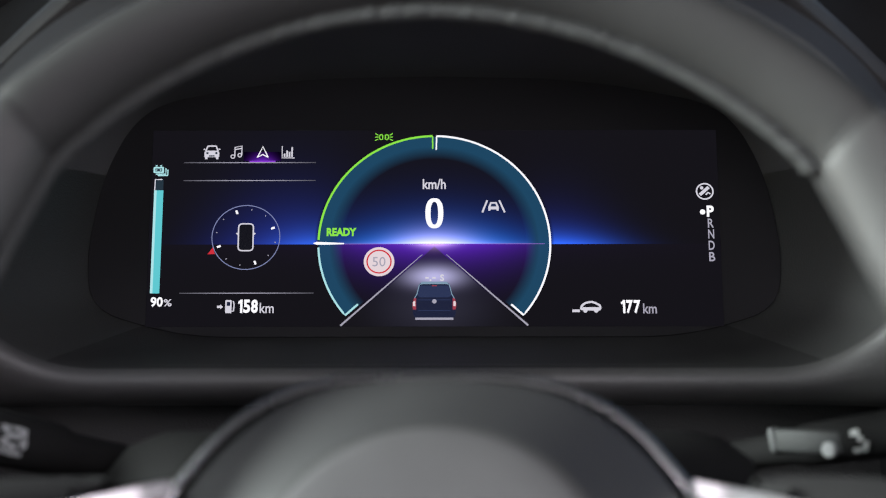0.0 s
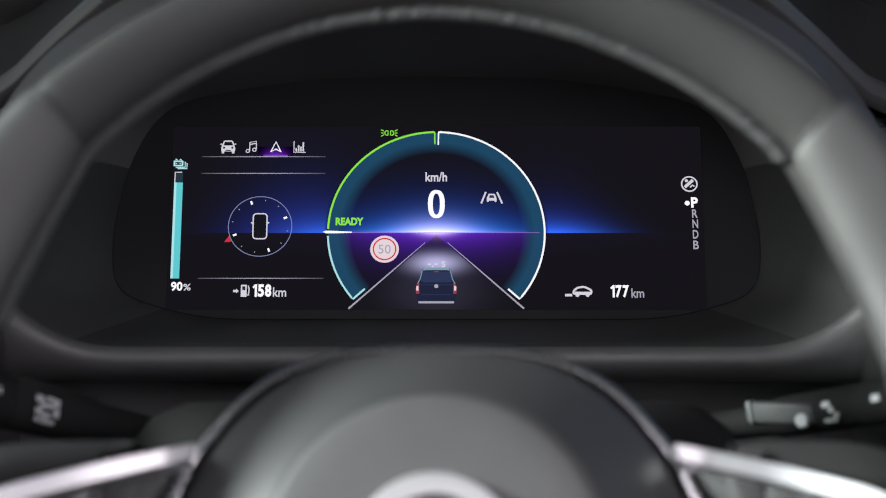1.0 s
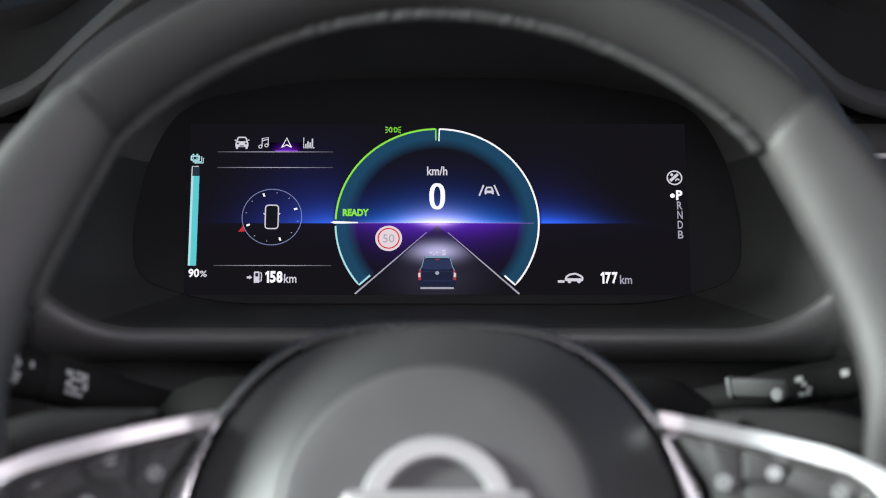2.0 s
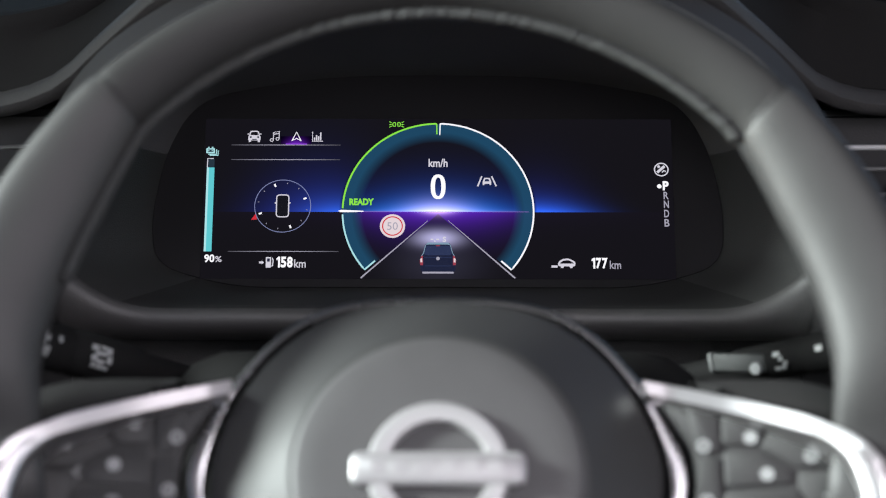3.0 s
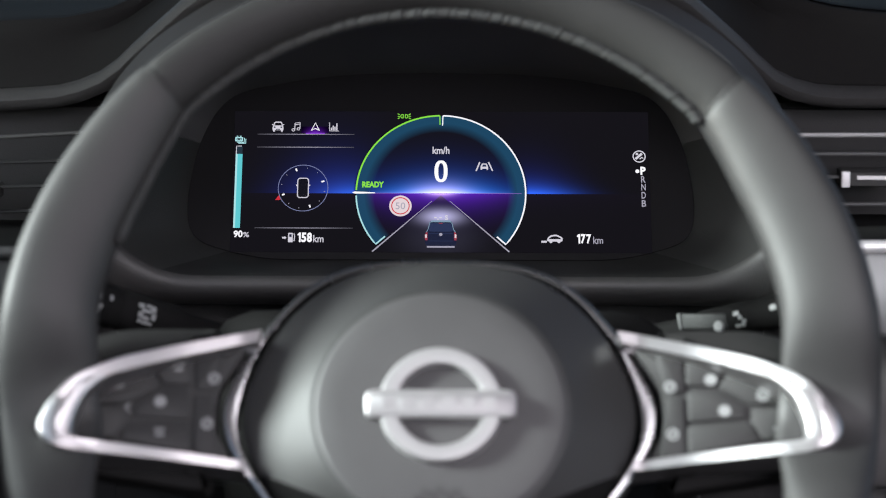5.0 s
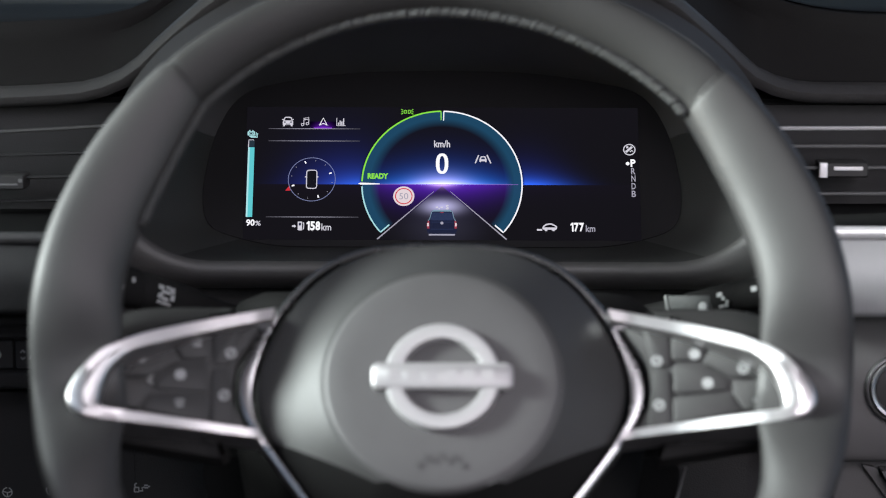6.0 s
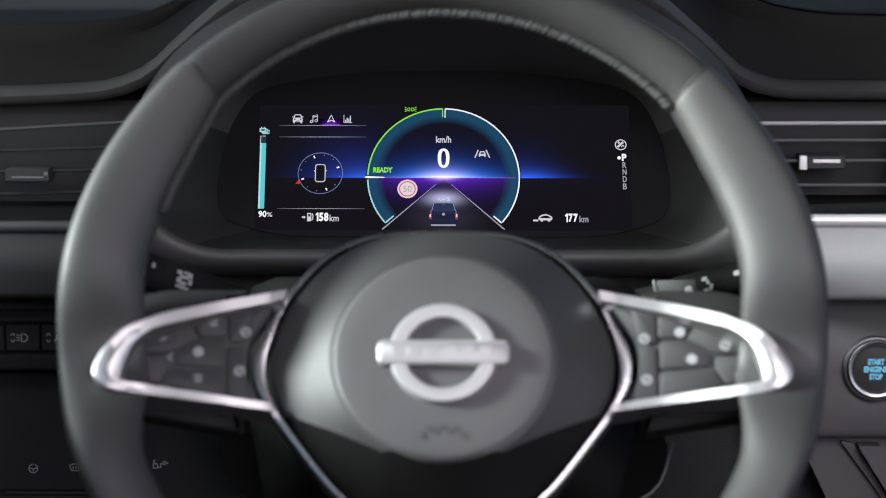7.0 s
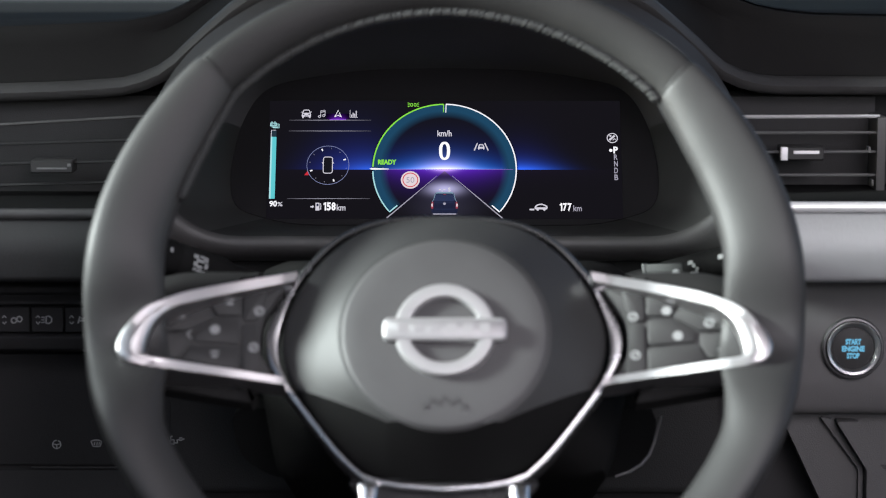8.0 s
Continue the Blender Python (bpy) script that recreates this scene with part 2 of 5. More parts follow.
# ---- dashboard ----
# strip that runs along the dash and up over the instrument hood
STRIP = [(-0.455, 1.0490), (-0.2732, 1.0547), (-0.2314, 1.0561), (-0.198, 1.0585), (-0.1835, 1.0632), (-0.1715, 1.0690), (-0.1547, 1.0850), (-0.1389, 1.0984),
         (-0.1235, 1.1115), (-0.09, 1.1270), (-0.045, 1.1345), (0, 1.1360), (0.045, 1.1345), (0.09, 1.1270), (0.1235, 1.1115), (0.1389, 1.0984),
         (0.1547, 1.0850), (0.1715, 1.0690), (0.1835, 1.0635), (0.199, 1.0596), (0.275, 1.0590), (0.95, 1.0590)]
STRIP_PTS = resample(fillet(STRIP, 0.02, 4, False), 120, False)


def strip_depth(x):
    return -0.052 - 0.048 * math.exp(-(x / 0.15) ** 4)


dash = thing("dashboard", pose(0, 0, 0.9), "dark grey plastic van dashboard with soft upper pads", "dashboard")


def dpart(name, bm, mat, label=""):
    ob = part(name, bm, mat, dash, label)
    ob.matrix_parent_inverse = dash.matrix_world.inverted()
    return ob


# front strip: a rounded band about 9 mm high
bm = bmesh.new()
rings = []
for i, p in enumerate(STRIP_PTS):
    a, b = STRIP_PTS[max(0, i - 1)], STRIP_PTS[min(len(STRIP_PTS) - 1, i + 1)]
    t = (b - a).normalized()
    nrm = Vector((-t.y, t.x))
    y = strip_depth(p.x)
    ring = []
    for dy, dn in ((0.03, -0.0045), (0.003, -0.0045), (0.0, -0.002), (-0.001, 0.001), (0.003, 0.0045), (0.012, 0.006), (0.03, 0.007)):
        q = p + nrm * (dn - 0.0026)
        ring.append(Vector((q.x, y + dy, q.y)))
    rings.append(ring)
loft(bm, rings, True, True, True)
dpart("edge_strip", bm, STRIP_GREY, "lighter grey grained edge strip")

# upper pads: a dark front face from the strip up to the rolled edge, then the dash top
PAD_EDGE = [(-0.46, 1.0905), (-0.279, 1.0940), (-0.197, 1.0976), (-0.173, 1.1030), (-0.1616, 1.1095), (-0.140, 1.1230), (-0.10, 1.1390), (0, 1.1480),
            (0.10, 1.1390), (0.150, 1.1260), (0.172, 1.1160), (0.186, 1.1100), (0.200, 1.1050), (0.2275, 1.1014), (0.275, 1.1003), (0.96, 1.1000)]


def pad_edge(x):
    """Height of the rolled front edge of the dash top."""
    for (x0, z0), (x1, z1) in zip(PAD_EDGE, PAD_EDGE[1:]):
        if x <= x1:
            return z0 + (z1 - z0) * (x - x0) / (x1 - x0)
    return PAD_EDGE[-1][1]


face, top_sheet, tray = [], [], []
for p in STRIP_PTS:
    y = strip_depth(p.x)
    mid = math.exp(-(p.x / 0.17) ** 6)
    zt, top = p.y + 0.003, pad_edge(p.x)
    yr = -0.028 * (1 - mid) + 0.03 * mid
    rise = top - zt
    face.append([Vector((p.x, y + 0.012, zt)), Vector((p.x, y + 0.018, zt + 0.001)), Vector((p.x, y + 0.021, zt + rise * 0.18)),
                 Vector((p.x, yr - 0.004, top - rise * 0.34)), Vector((p.x, yr - 0.004, top - rise * 0.2)), Vector((p.x, yr - 0.002, top - 0.0032)), Vector((p.x, yr, top - 0.001))])
    back = 1.093 if p.x < 0 else 1.099
    top_sheet.append([Vector((p.x, yr, top - 0.001)), Vector((p.x, yr + 0.006, top)), Vector((p.x, yr + 0.10, max(back, top - 0.004))), Vector((p.x, 0.78, back - 0.01))])
    if p.x > 0.16:
        tray.append([q + Vector((0, 0.004, 0.0016)) for q in top_sheet[-1]])
bm = bmesh.new()
loft(bm, face, False)
dpart("pad_face", bm, PAD, "dark recessed pad face")
bm = bmesh.new()
loft(bm, top_sheet, False)
dpart("dash_top", bm, PAD_TOP, "grained dark dash top")

# black storage tray let into the dash top on the passenger side
bm = bmesh.new()
loft(bm, tray, False)
dpart("storage_tray", bm, RUBBER, "black rubber tray mat")

# body below the strip, behind vents and trims
bm = bmesh.new()
prof = [(-0.02, 1.052), (0.70, 1.052), (0.70, 0.55), (-0.035, 0.60), (-0.045, 0.80), (-0.045, 0.95), (0.0, 0.98)]
sweep_x(bm, prof, -0.455, -0.172)
dpart("body", bm, PLASTIC_BLACK)
bm = bmesh.new()
sweep_x(bm, prof, 0.172, 0.95)
dpart("body", bm, PLASTIC_BLACK)
bm = bmesh.new()
sweep_x(bm, [(-0.03, 0.955), (0.70, 0.955), (0.70, 0.55), (-0.035, 0.60), (-0.04, 0.80)], -0.172, 0.172)
dpart("body", bm, PLASTIC_BLACK)


# ---- instrument hood: tunnel from the display glass out to the opening ----
GLASS = [(0, -0.0385), (0.1, -0.0385), (0.136, -0.027), (0.1385, -0.004), (0.133, 0.032), (0.118, 0.060), (0.06, 0.072), (0, 0.073)]
GLASS = fillet(GLASS + [(-x, y) for x, y in GLASS[-2:0:-1]], [0.0, 0.02, 0.02, 0.02, 0.03, 0.03, 0.03, 0, 0.03, 0.03, 0.03, 0.02, 0.02, 0.02], 5)
MOUTH = [(0, 0.9665), (0.145, 0.9665), (0.176, 0.990), (0.172, 1.040), (0.143, 1.080), (0.085, 1.113), (0, 1.121)]
MOUTH = fillet(MOUTH + [(-x, y) for x, y in MOUTH[-2:0:-1]], [0.0, 0.04, 0.03, 0.03, 0.03, 0.03, 0, 0.03, 0.03, 0.03, 0.03, 0.04], 6)
NT = 160
gl, mo = resample(GLASS, NT), resample(MOUTH, NT)
inner = [TILT @ Vector((p.x, p.y, -0.001)) for p in gl]
outer = [Vector((p.x, -0.070 - 0.030 * max(0, p.y - 0.9665) / 0.16, p.y)) for p in mo]


def tunnel(i0, i1, n=5):
    bm = bmesh.new()
    ids = [i % NT for i in range(i0, i1 + 1)]
    rings = []
    for k in range(n + 1):
        w = k / n
        rings.append([inner[i].lerp(outer[i], w) for i in ids])
    # rolled edge towards the driver
    c = Vector((0, 0, 1.045))
    for dn, dy in ((0.0012, -0.003), (0.004, -0.0045)):
        ring = []
        for i in ids:
            o = outer[i]
            d = Vector((o.x * 0.6, 0, o.z - c.z)).normalized()
            ring.append(o + d * dn + Vector((0, dy, 0)))
        rings.append(ring)
    loft(bm, rings, False)
    return bm


hood = thing("instrument_hood", pose(0, -0.03, 0.96), "black matt plastic hood round the instrument display", "instrument hood")


def hpart(name, bm, mat, label=""):
    ob = part(name, bm, mat, hood, label)
    ob.matrix_parent_inverse = hood.matrix_world.inverted()
    return ob


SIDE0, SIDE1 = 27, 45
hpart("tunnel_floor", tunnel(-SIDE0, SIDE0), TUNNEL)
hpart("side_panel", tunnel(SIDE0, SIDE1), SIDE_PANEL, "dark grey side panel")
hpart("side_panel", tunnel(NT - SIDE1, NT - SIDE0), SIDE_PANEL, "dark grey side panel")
hpart("lining", tunnel(SIDE1, NT - SIDE1), BRIGHTENED_LINING)

# face of the hood between mouth and edge strip
bm = bmesh.new()
c = Vector((0, 0, 1.045))
r0, r1 = [], []
for i in range(36, NT - 35):
    o = outer[i]
    d = Vector((o.x * 0.6, 0, o.z - c.z)).normalized()
    r0.append(o + d * 0.004 + Vector((0, -0.0045, 0)))
    r1.append(o + d * 0.012 + Vector((0, 0.010, 0)))
loft(bm, [r0, r1], False)
hpart("front_face", bm, PLASTIC_BLACK)

# lower lip: grey rounded bar that sweeps up at both ends
bm = bmesh.new()
rings = []
LIP_FOOT = 0.9490
for i in range(-42, 43):
    o = outer[i % NT]
    top = Vector((o.x, o.y - 0.003, o.z))
    h = top.z - LIP_FOOT
    ring = [o + Vector((0, 0.004, 0.0)), top + Vector((0, 0.0, -0.0004))]
    for w, dy in ((0.10, -0.0022), (0.22, -0.0032), (0.36, -0.0030), (0.52, -0.0012), (0.68, 0.0022), (0.84, 0.0072), (1.0, 0.014), (1.02, 0.04)):
        ring.append(Vector((o.x, top.y + dy, top.z - h * w)))
    rings.append(ring)
loft(bm, rings, False)
hpart("lower_lip", bm, LIP, "grey rounded lower lip")

# recess below the lip, down to the steering column
bm = bmesh.new()
prof = fillet([(-0.035, 0.957), (-0.040, 0.930), (-0.060, 0.905), (-0.060, 0.80), (-0.03, 0.80), (0.0, 0.957)], 0.006, 3)
sweep_x(bm, prof, -0.172, 0.172)
dpart("knee_panel", bm, KNEE, "dark grey knee panel")


# ---- steering wheel ----
wheel = thing("steering_wheel", WHEEL, "black leather steering wheel with satin silver spoke trims", "steering wheel")


def wpart(name, bm, mat, label="", parent=None):
    return part(name, bm, mat, parent or wheel, label)


def dish(bm, rise=0.0, slope=0.0):
    """The hub and spokes lie 36 mm behind the rim; the spoke ends rise to meet it."""
    for v in bm.verts:
        k = min(1.0, max(0.0, (abs(v.co.x) - 0.088) / 0.076))
        dz = -0.036 + rise * k + slope * max(0.0, abs(v.co.x) - 0.085)
        v.co = Vector((v.co.x * (1 - 0.9 * dz), v.co.y - 0.34 * dz, v.co.z + dz))
    return bm


def hpiece(name, bm, mat, parent=None, label="", rise=0.0, slope=0.0):
    return part(name, dish(bm, rise, slope), mat, parent or wheel, label)


R_OUT = 0.195


def inner_radius(a):
    """Inner edge of the rim by angle in degrees, 90 at the top."""
    b = abs(((a - 90 + 180) % 360) - 180)
    knots = [(0, 0.1718), (15, 0.1712), (25, 0.1702), (35, 0.1692), (44, 0.1676), (50, 0.1625), (57, 0.1580), (66, 0.1555), (80, 0.1540), (88, 0.1515), (95, 0.151), (102, 0.151), (108, 0.157), (116, 0.164), (140, 0.168), (180, 0.168)]
    for (b0, r0), (b1, r1) in zip(knots, knots[1:]):
        if b <= b1:
            return r0 + (r1 - r0) * (b - b0) / (b1 - b0)
    return 0.167


def rim_section(a0, a1, puff=0.0):
    bm = bmesh.new()
    n = max(8, int(abs(a1 - a0) / 2.5))
    sg = 1 if a1 > a0 else -1
    ends = (0.0, 0.35, 0.8, 1.4)
    angles = [a0 + sg * e for e in ends] + [a0 + (a1 - a0) * i / n for i in range(1, n)] + [a1 - sg * e for e in ends[::-1]]
    rings = []
    for a in angles:
        edge = min(1.0, min(abs(a - a0), abs(a - a1)) / 1.4)
        pinch = 0.965 + 0.035 * math.sqrt(edge)
        ri = inner_radius(a)
        rc, rw = (R_OUT + ri) / 2, (R_OUT - ri) / 2 * pinch + puff
        b = abs(((a - 90 + 180) % 360) - 180)
        dip = math.exp(-((b - 97) / 10.0) ** 2)
        rd = (0.0160 - 0.0080 * dip) * pinch + puff
        ring = []
        for k in range(28):
            q = 2 * math.pi * k / 28
            cx, cz = math.cos(q), math.sin(q)
            x = rc + rw * (cx + 0.5 * max(0.0, cz) ** 2)
            z = rd * cz - 0.0150 * dip
            ring.append(Vector((x * math.cos(radians(a)), x * math.sin(radians(a)), z)))
        rings.append(ring)
    loft(bm, rings, True, True, True)
    return bm


wpart("rim_top", rim_section(44.6, 133.9), LEATHER, "grained black leather upper rim section")
wpart("grip", rim_section(-60, 44.2, 0.0004), LEATHER_GRIP, "smooth black leather grip")
wpart("grip", rim_section(134.3, 240, 0.0004), LEATHER_GRIP, "smooth black leather grip")
wpart("rim_bottom", rim_section(240.4, 299.6), LEATHER, "grained black leather lower rim section")

# seam lips where the leather sections meet
for a in (44.4, 134.1, -60.2, 240.2):
    bm = bmesh.new()
    ri = inner_radius(a)
    rings = []
    for da, s in ((-0.5, 0.97), (-0.25, 1.005), (0.25, 1.005), (0.5, 0.97)):
        ring = []
        for k in range(28):
            q = 2 * math.pi * k / 28
            x = (R_OUT + ri) / 2 + (R_OUT - ri) / 2 * s * 0.965 * (math.cos(q) + 0.5 * max(0.0, math.sin(q)) ** 2)
            ring.append(Vector((x * math.cos(radians(a + da)), x * math.sin(radians(a + da)), 0.0160 * s * math.sin(q))))
        rings.append(ring)
    loft(bm, rings, True, True, True)
    wpart("seam", bm, LEATHER)

# stitched seam round the inner edge: a raised welt wound with thread
rng = random.Random(4)
bm = bmesh.new()
welt = []
for i in range(121):
    a = 44.6 + 114 * i / 120
    ri = inner_radius(a) - 0.0006
    c, s = math.cos(radians(a)), math.sin(radians(a))
    out, up = Vector((c, s, 0)), Vector((0, 0, 1))
    welt.append([Vector((c * ri, s * ri, 0.0035)) + (out * math.cos(k * math.pi / 4) + up * math.sin(k * math.pi / 4)) * 0.0021 for k in range(8)])
loft(bm, welt, True, True, True)
wpart("welt", bm, LEATHER, "raised leather welt along the inner edge")
bm = bmesh.new()
for i in range(108):
    a = 45.2 + 112 * i / 107 + rng.uniform(-0.15, 0.15)
    ri = inner_radius(a) - 0.0010
    c, s = math.cos(radians(a)), math.sin(radians(a))
    ctr = Vector((c * ri, s * ri, 0.0040 + rng.uniform(-0.0003, 0.0003)))
    front, tan = Vector((-0.55 * c, -0.55 * s, 0.83)).normalized(), Vector((-s, c, 0))
    side = front.cross(tan)
    along = (side * (0.75 + rng.uniform(-0.12, 0.12)) + tan * 0.66).normalized()
    wide = along.cross(front).normalized()
    rings = []
    for u, r in ((-1, 0.25), (-0.6, 0.85), (0, 1.0), (0.6, 0.85), (1, 0.25)):
        mid = ctr + along * 0.0034 * u + front * (0.0012 - 0.0014 * u * u)
        rings.append([mid + (wide * math.cos(k * math.pi / 3) + front * math.sin(k * math.pi / 3)) * 0.0018 * r for k in range(6)])
    loft(bm, rings, True, True, True)
wpart("stitching", bm, THREAD, "grey thread wound round the welt")

# airbag cover, domed
PAD = [(0, 0.0490), (0.040, 0.0455), (0.062, 0.030), (0.0770, 0.010), (0.0862, -0.012), (0.0868, -0.032), (0.0785, -0.052), (0.0635, -0.0745), (0.0420, -0.0985), (0, -0.1060)]
PAD = fillet(PAD + [(-x, y) for x, y in PAD[-2:0:-1]], 0.014, 4)
PAD = resample(PAD, 72)
CEN = Vector((0.0005, -0.0266))
PAD = resample(PAD, 144)
R_DISC = 0.0555
bm = bmesh.new()
rings = [[Vector((p.x, p.y, -0.020)) for p in PAD]]
for k in range(19):
    s = 1 - k / 18
    ring = []
    for p in PAD:
        d = p - CEN
        r = R_DISC + (d.length - R_DISC) * (s if k else 1.0)
        q = CEN + d.normalized() * r
        h = 0.0205 - 0.78 * (r - R_DISC) - (0.0008 if k == 0 else 0.0)
        ring.append(Vector((q.x, q.y, h)))
    rings.append(ring)
loft(bm, rings, True, True, True)
for s in (1, -1):
    bmesh.ops.bisect_plane(bm, geom=bm.verts[:] + bm.edges[:] + bm.faces[:], plane_co=(0, -0.092, 0), plane_no=(s * 0.52, -1, 0))
bmesh.ops.bisect_plane(bm, geom=bm.verts[:] + bm.edges[:] + bm.faces[:], plane_co=(0, -0.0765, 0), plane_no=(0, -1, 0))


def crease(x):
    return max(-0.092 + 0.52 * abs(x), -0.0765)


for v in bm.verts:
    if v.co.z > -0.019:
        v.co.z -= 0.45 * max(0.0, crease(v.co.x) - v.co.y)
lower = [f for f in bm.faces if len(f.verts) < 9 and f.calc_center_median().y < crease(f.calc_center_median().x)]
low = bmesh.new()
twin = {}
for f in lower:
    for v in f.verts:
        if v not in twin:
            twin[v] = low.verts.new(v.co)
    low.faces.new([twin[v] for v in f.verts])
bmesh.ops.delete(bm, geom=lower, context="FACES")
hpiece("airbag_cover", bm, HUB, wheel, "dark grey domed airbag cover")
# same cover below the crease, its shade put into the colour
hpiece("shaded_hub_cover", low, HUB_SHADED, wheel, "lower part of the airbag cover, blackened to stand for shade")
bm = bmesh.new()
rings = []
for r, h in ((0.0555, 0.0185), (0.0543, 0.0205), (0.0522, 0.0213), (0.043, 0.0222), (0.03, 0.0228), (0.012, 0.023)):
    rings.append([Vector((CEN.x + r * math.cos(2 * math.pi * k / 64), CEN.y + r * math.sin(2 * math.pi * k / 64), h)) for k in range(64)])
loft(bm, rings, True, True, True)
hpiece("centre_disc", bm, HUB_DISC, wheel, "grey round centre disc")

# emblem: a ring crossed by a bar
bm = bmesh.new()
rings = []
for r, h in ((0.0186, 0.022), (0.0186, 0.0260), (0.0194, 0.0272), (0.0225, 0.0277), (0.0256, 0.0272), (0.0266, 0.026), (0.0269, 0.022)):
    rings.append([Vector((CEN.x + r * math.cos(2 * math.pi * k / 64), CEN.y + r * math.sin(2 * math.pi * k / 64), h)) for k in range(64)])
loft(bm, rings + [rings[0]], True)
emb = hpiece("emblem", bm, EMBLEM, wheel, "satin chrome ring emblem with a plain bar")
bm = bmesh.new()
slab(bm, fillet([(CEN.x - 0.0325, CEN.y - 0.0065), (CEN.x + 0.0325, CEN.y - 0.0065), (CEN.x + 0.0325, CEN.y + 0.0065), (CEN.x - 0.0325, CEN.y + 0.0065)], 0.0042, 4), 0.022, 0.0285, 0.0018)
bar = hpiece("emblem_bar", bm, EMBLEM, emb)
for k in range(6):
    x = CEN.x - 0.0245 + 0.0085 * k
    bm = bmesh.new()
    slab(bm, fillet([(x, CEN.y - 0.0028), (x + 0.0052, CEN.y - 0.0028), (x + 0.0052, CEN.y + 0.0028), (x, CEN.y + 0.0028)], 0.0006, 2), 0.028, 0.0286, 0.0)
    hpiece("plain_block", bm, EMBLEM_DARK if k < 3 else EMBLEM, emb)

# silver trim line round the hub and the lower spoke
TRIM = [(0, 0.0518), (-0.022, 0.0513), (-0.040, 0.0480), (-0.0545, 0.0410), (-0.065, 0.032), (-0.0815, 0.011), (-0.0900, -0.010), (-0.0925, -0.022), (-0.0910, -0.036), (-0.0830, -0.0510), (-0.0665, -0.0745), (-0.055, -0.0895), (-0.043, -0.1010)]


def ribbon(bm, pts, w, z0, z1):
    """A rounded raised band along pts in the wheel plane."""
    pts = [Vector(p) for p in pts]
    rings = []
    for i, p in enumerate(pts):
        t = (pts[min(i + 1, len(pts) - 1)] - pts[max(i - 1, 0)]).normalized()
        m = Vector((-t.y, t.x))
        ww = w[i] if isinstance(w, (list, tuple)) else w
        prof = [(-0.5, 0), (-0.5, 0.88), (-0.42, 0.97), (-0.2, 1.0), (0.2, 1.0), (0.42, 0.97), (0.5, 0.88), (0.5, 0)]
        lean = 0.5 * (1 - math.exp(-((p.y + 0.022) / 0.030) ** 2)) * (-1 if m.dot(p - CEN) > 0 else 1)
        rings.append([Vector((*(p + m * ww * a), z0 + (z1 - z0) * b + (lean * a * ww if b else 0.0))) for a, b in prof])
    loft(bm, rings, True, True, True)
    return bm


for sgn in (1, -1):
    bm = bmesh.new()
    line = resample(fillet([(x * sgn, y) for x, y in TRIM], 0.015, 5, False), 90, False)
    ws = [0.0036 + 0.0036 * math.exp(-((p.y + 0.020) / 0.022) ** 2) for p in line]
    ribbon(bm, line, ws, -0.016, -0.0030)
    hpiece("hub_trim", bm, HUB_TRIM, wheel, "satin silver trim line")
bm = bmesh.new()
ribbon(bm, resample([(-0.043, -0.101), (-0.034, -0.1045), (-0.024, -0.1065), (0, -0.1085), (0.024, -0.1065), (0.034, -0.1045), (0.043, -0.101)], 36, False), 0.0045, -0.016, -0.003)
hpiece("hub_trim", bm, HUB_TRIM, wheel, "satin silver trim line")

SPOKE = material("spoke_plastic", (0.018, 0.0175, 0.0175), 0.7, grain=0.4, grain_size=0.0009, spec=0.15)

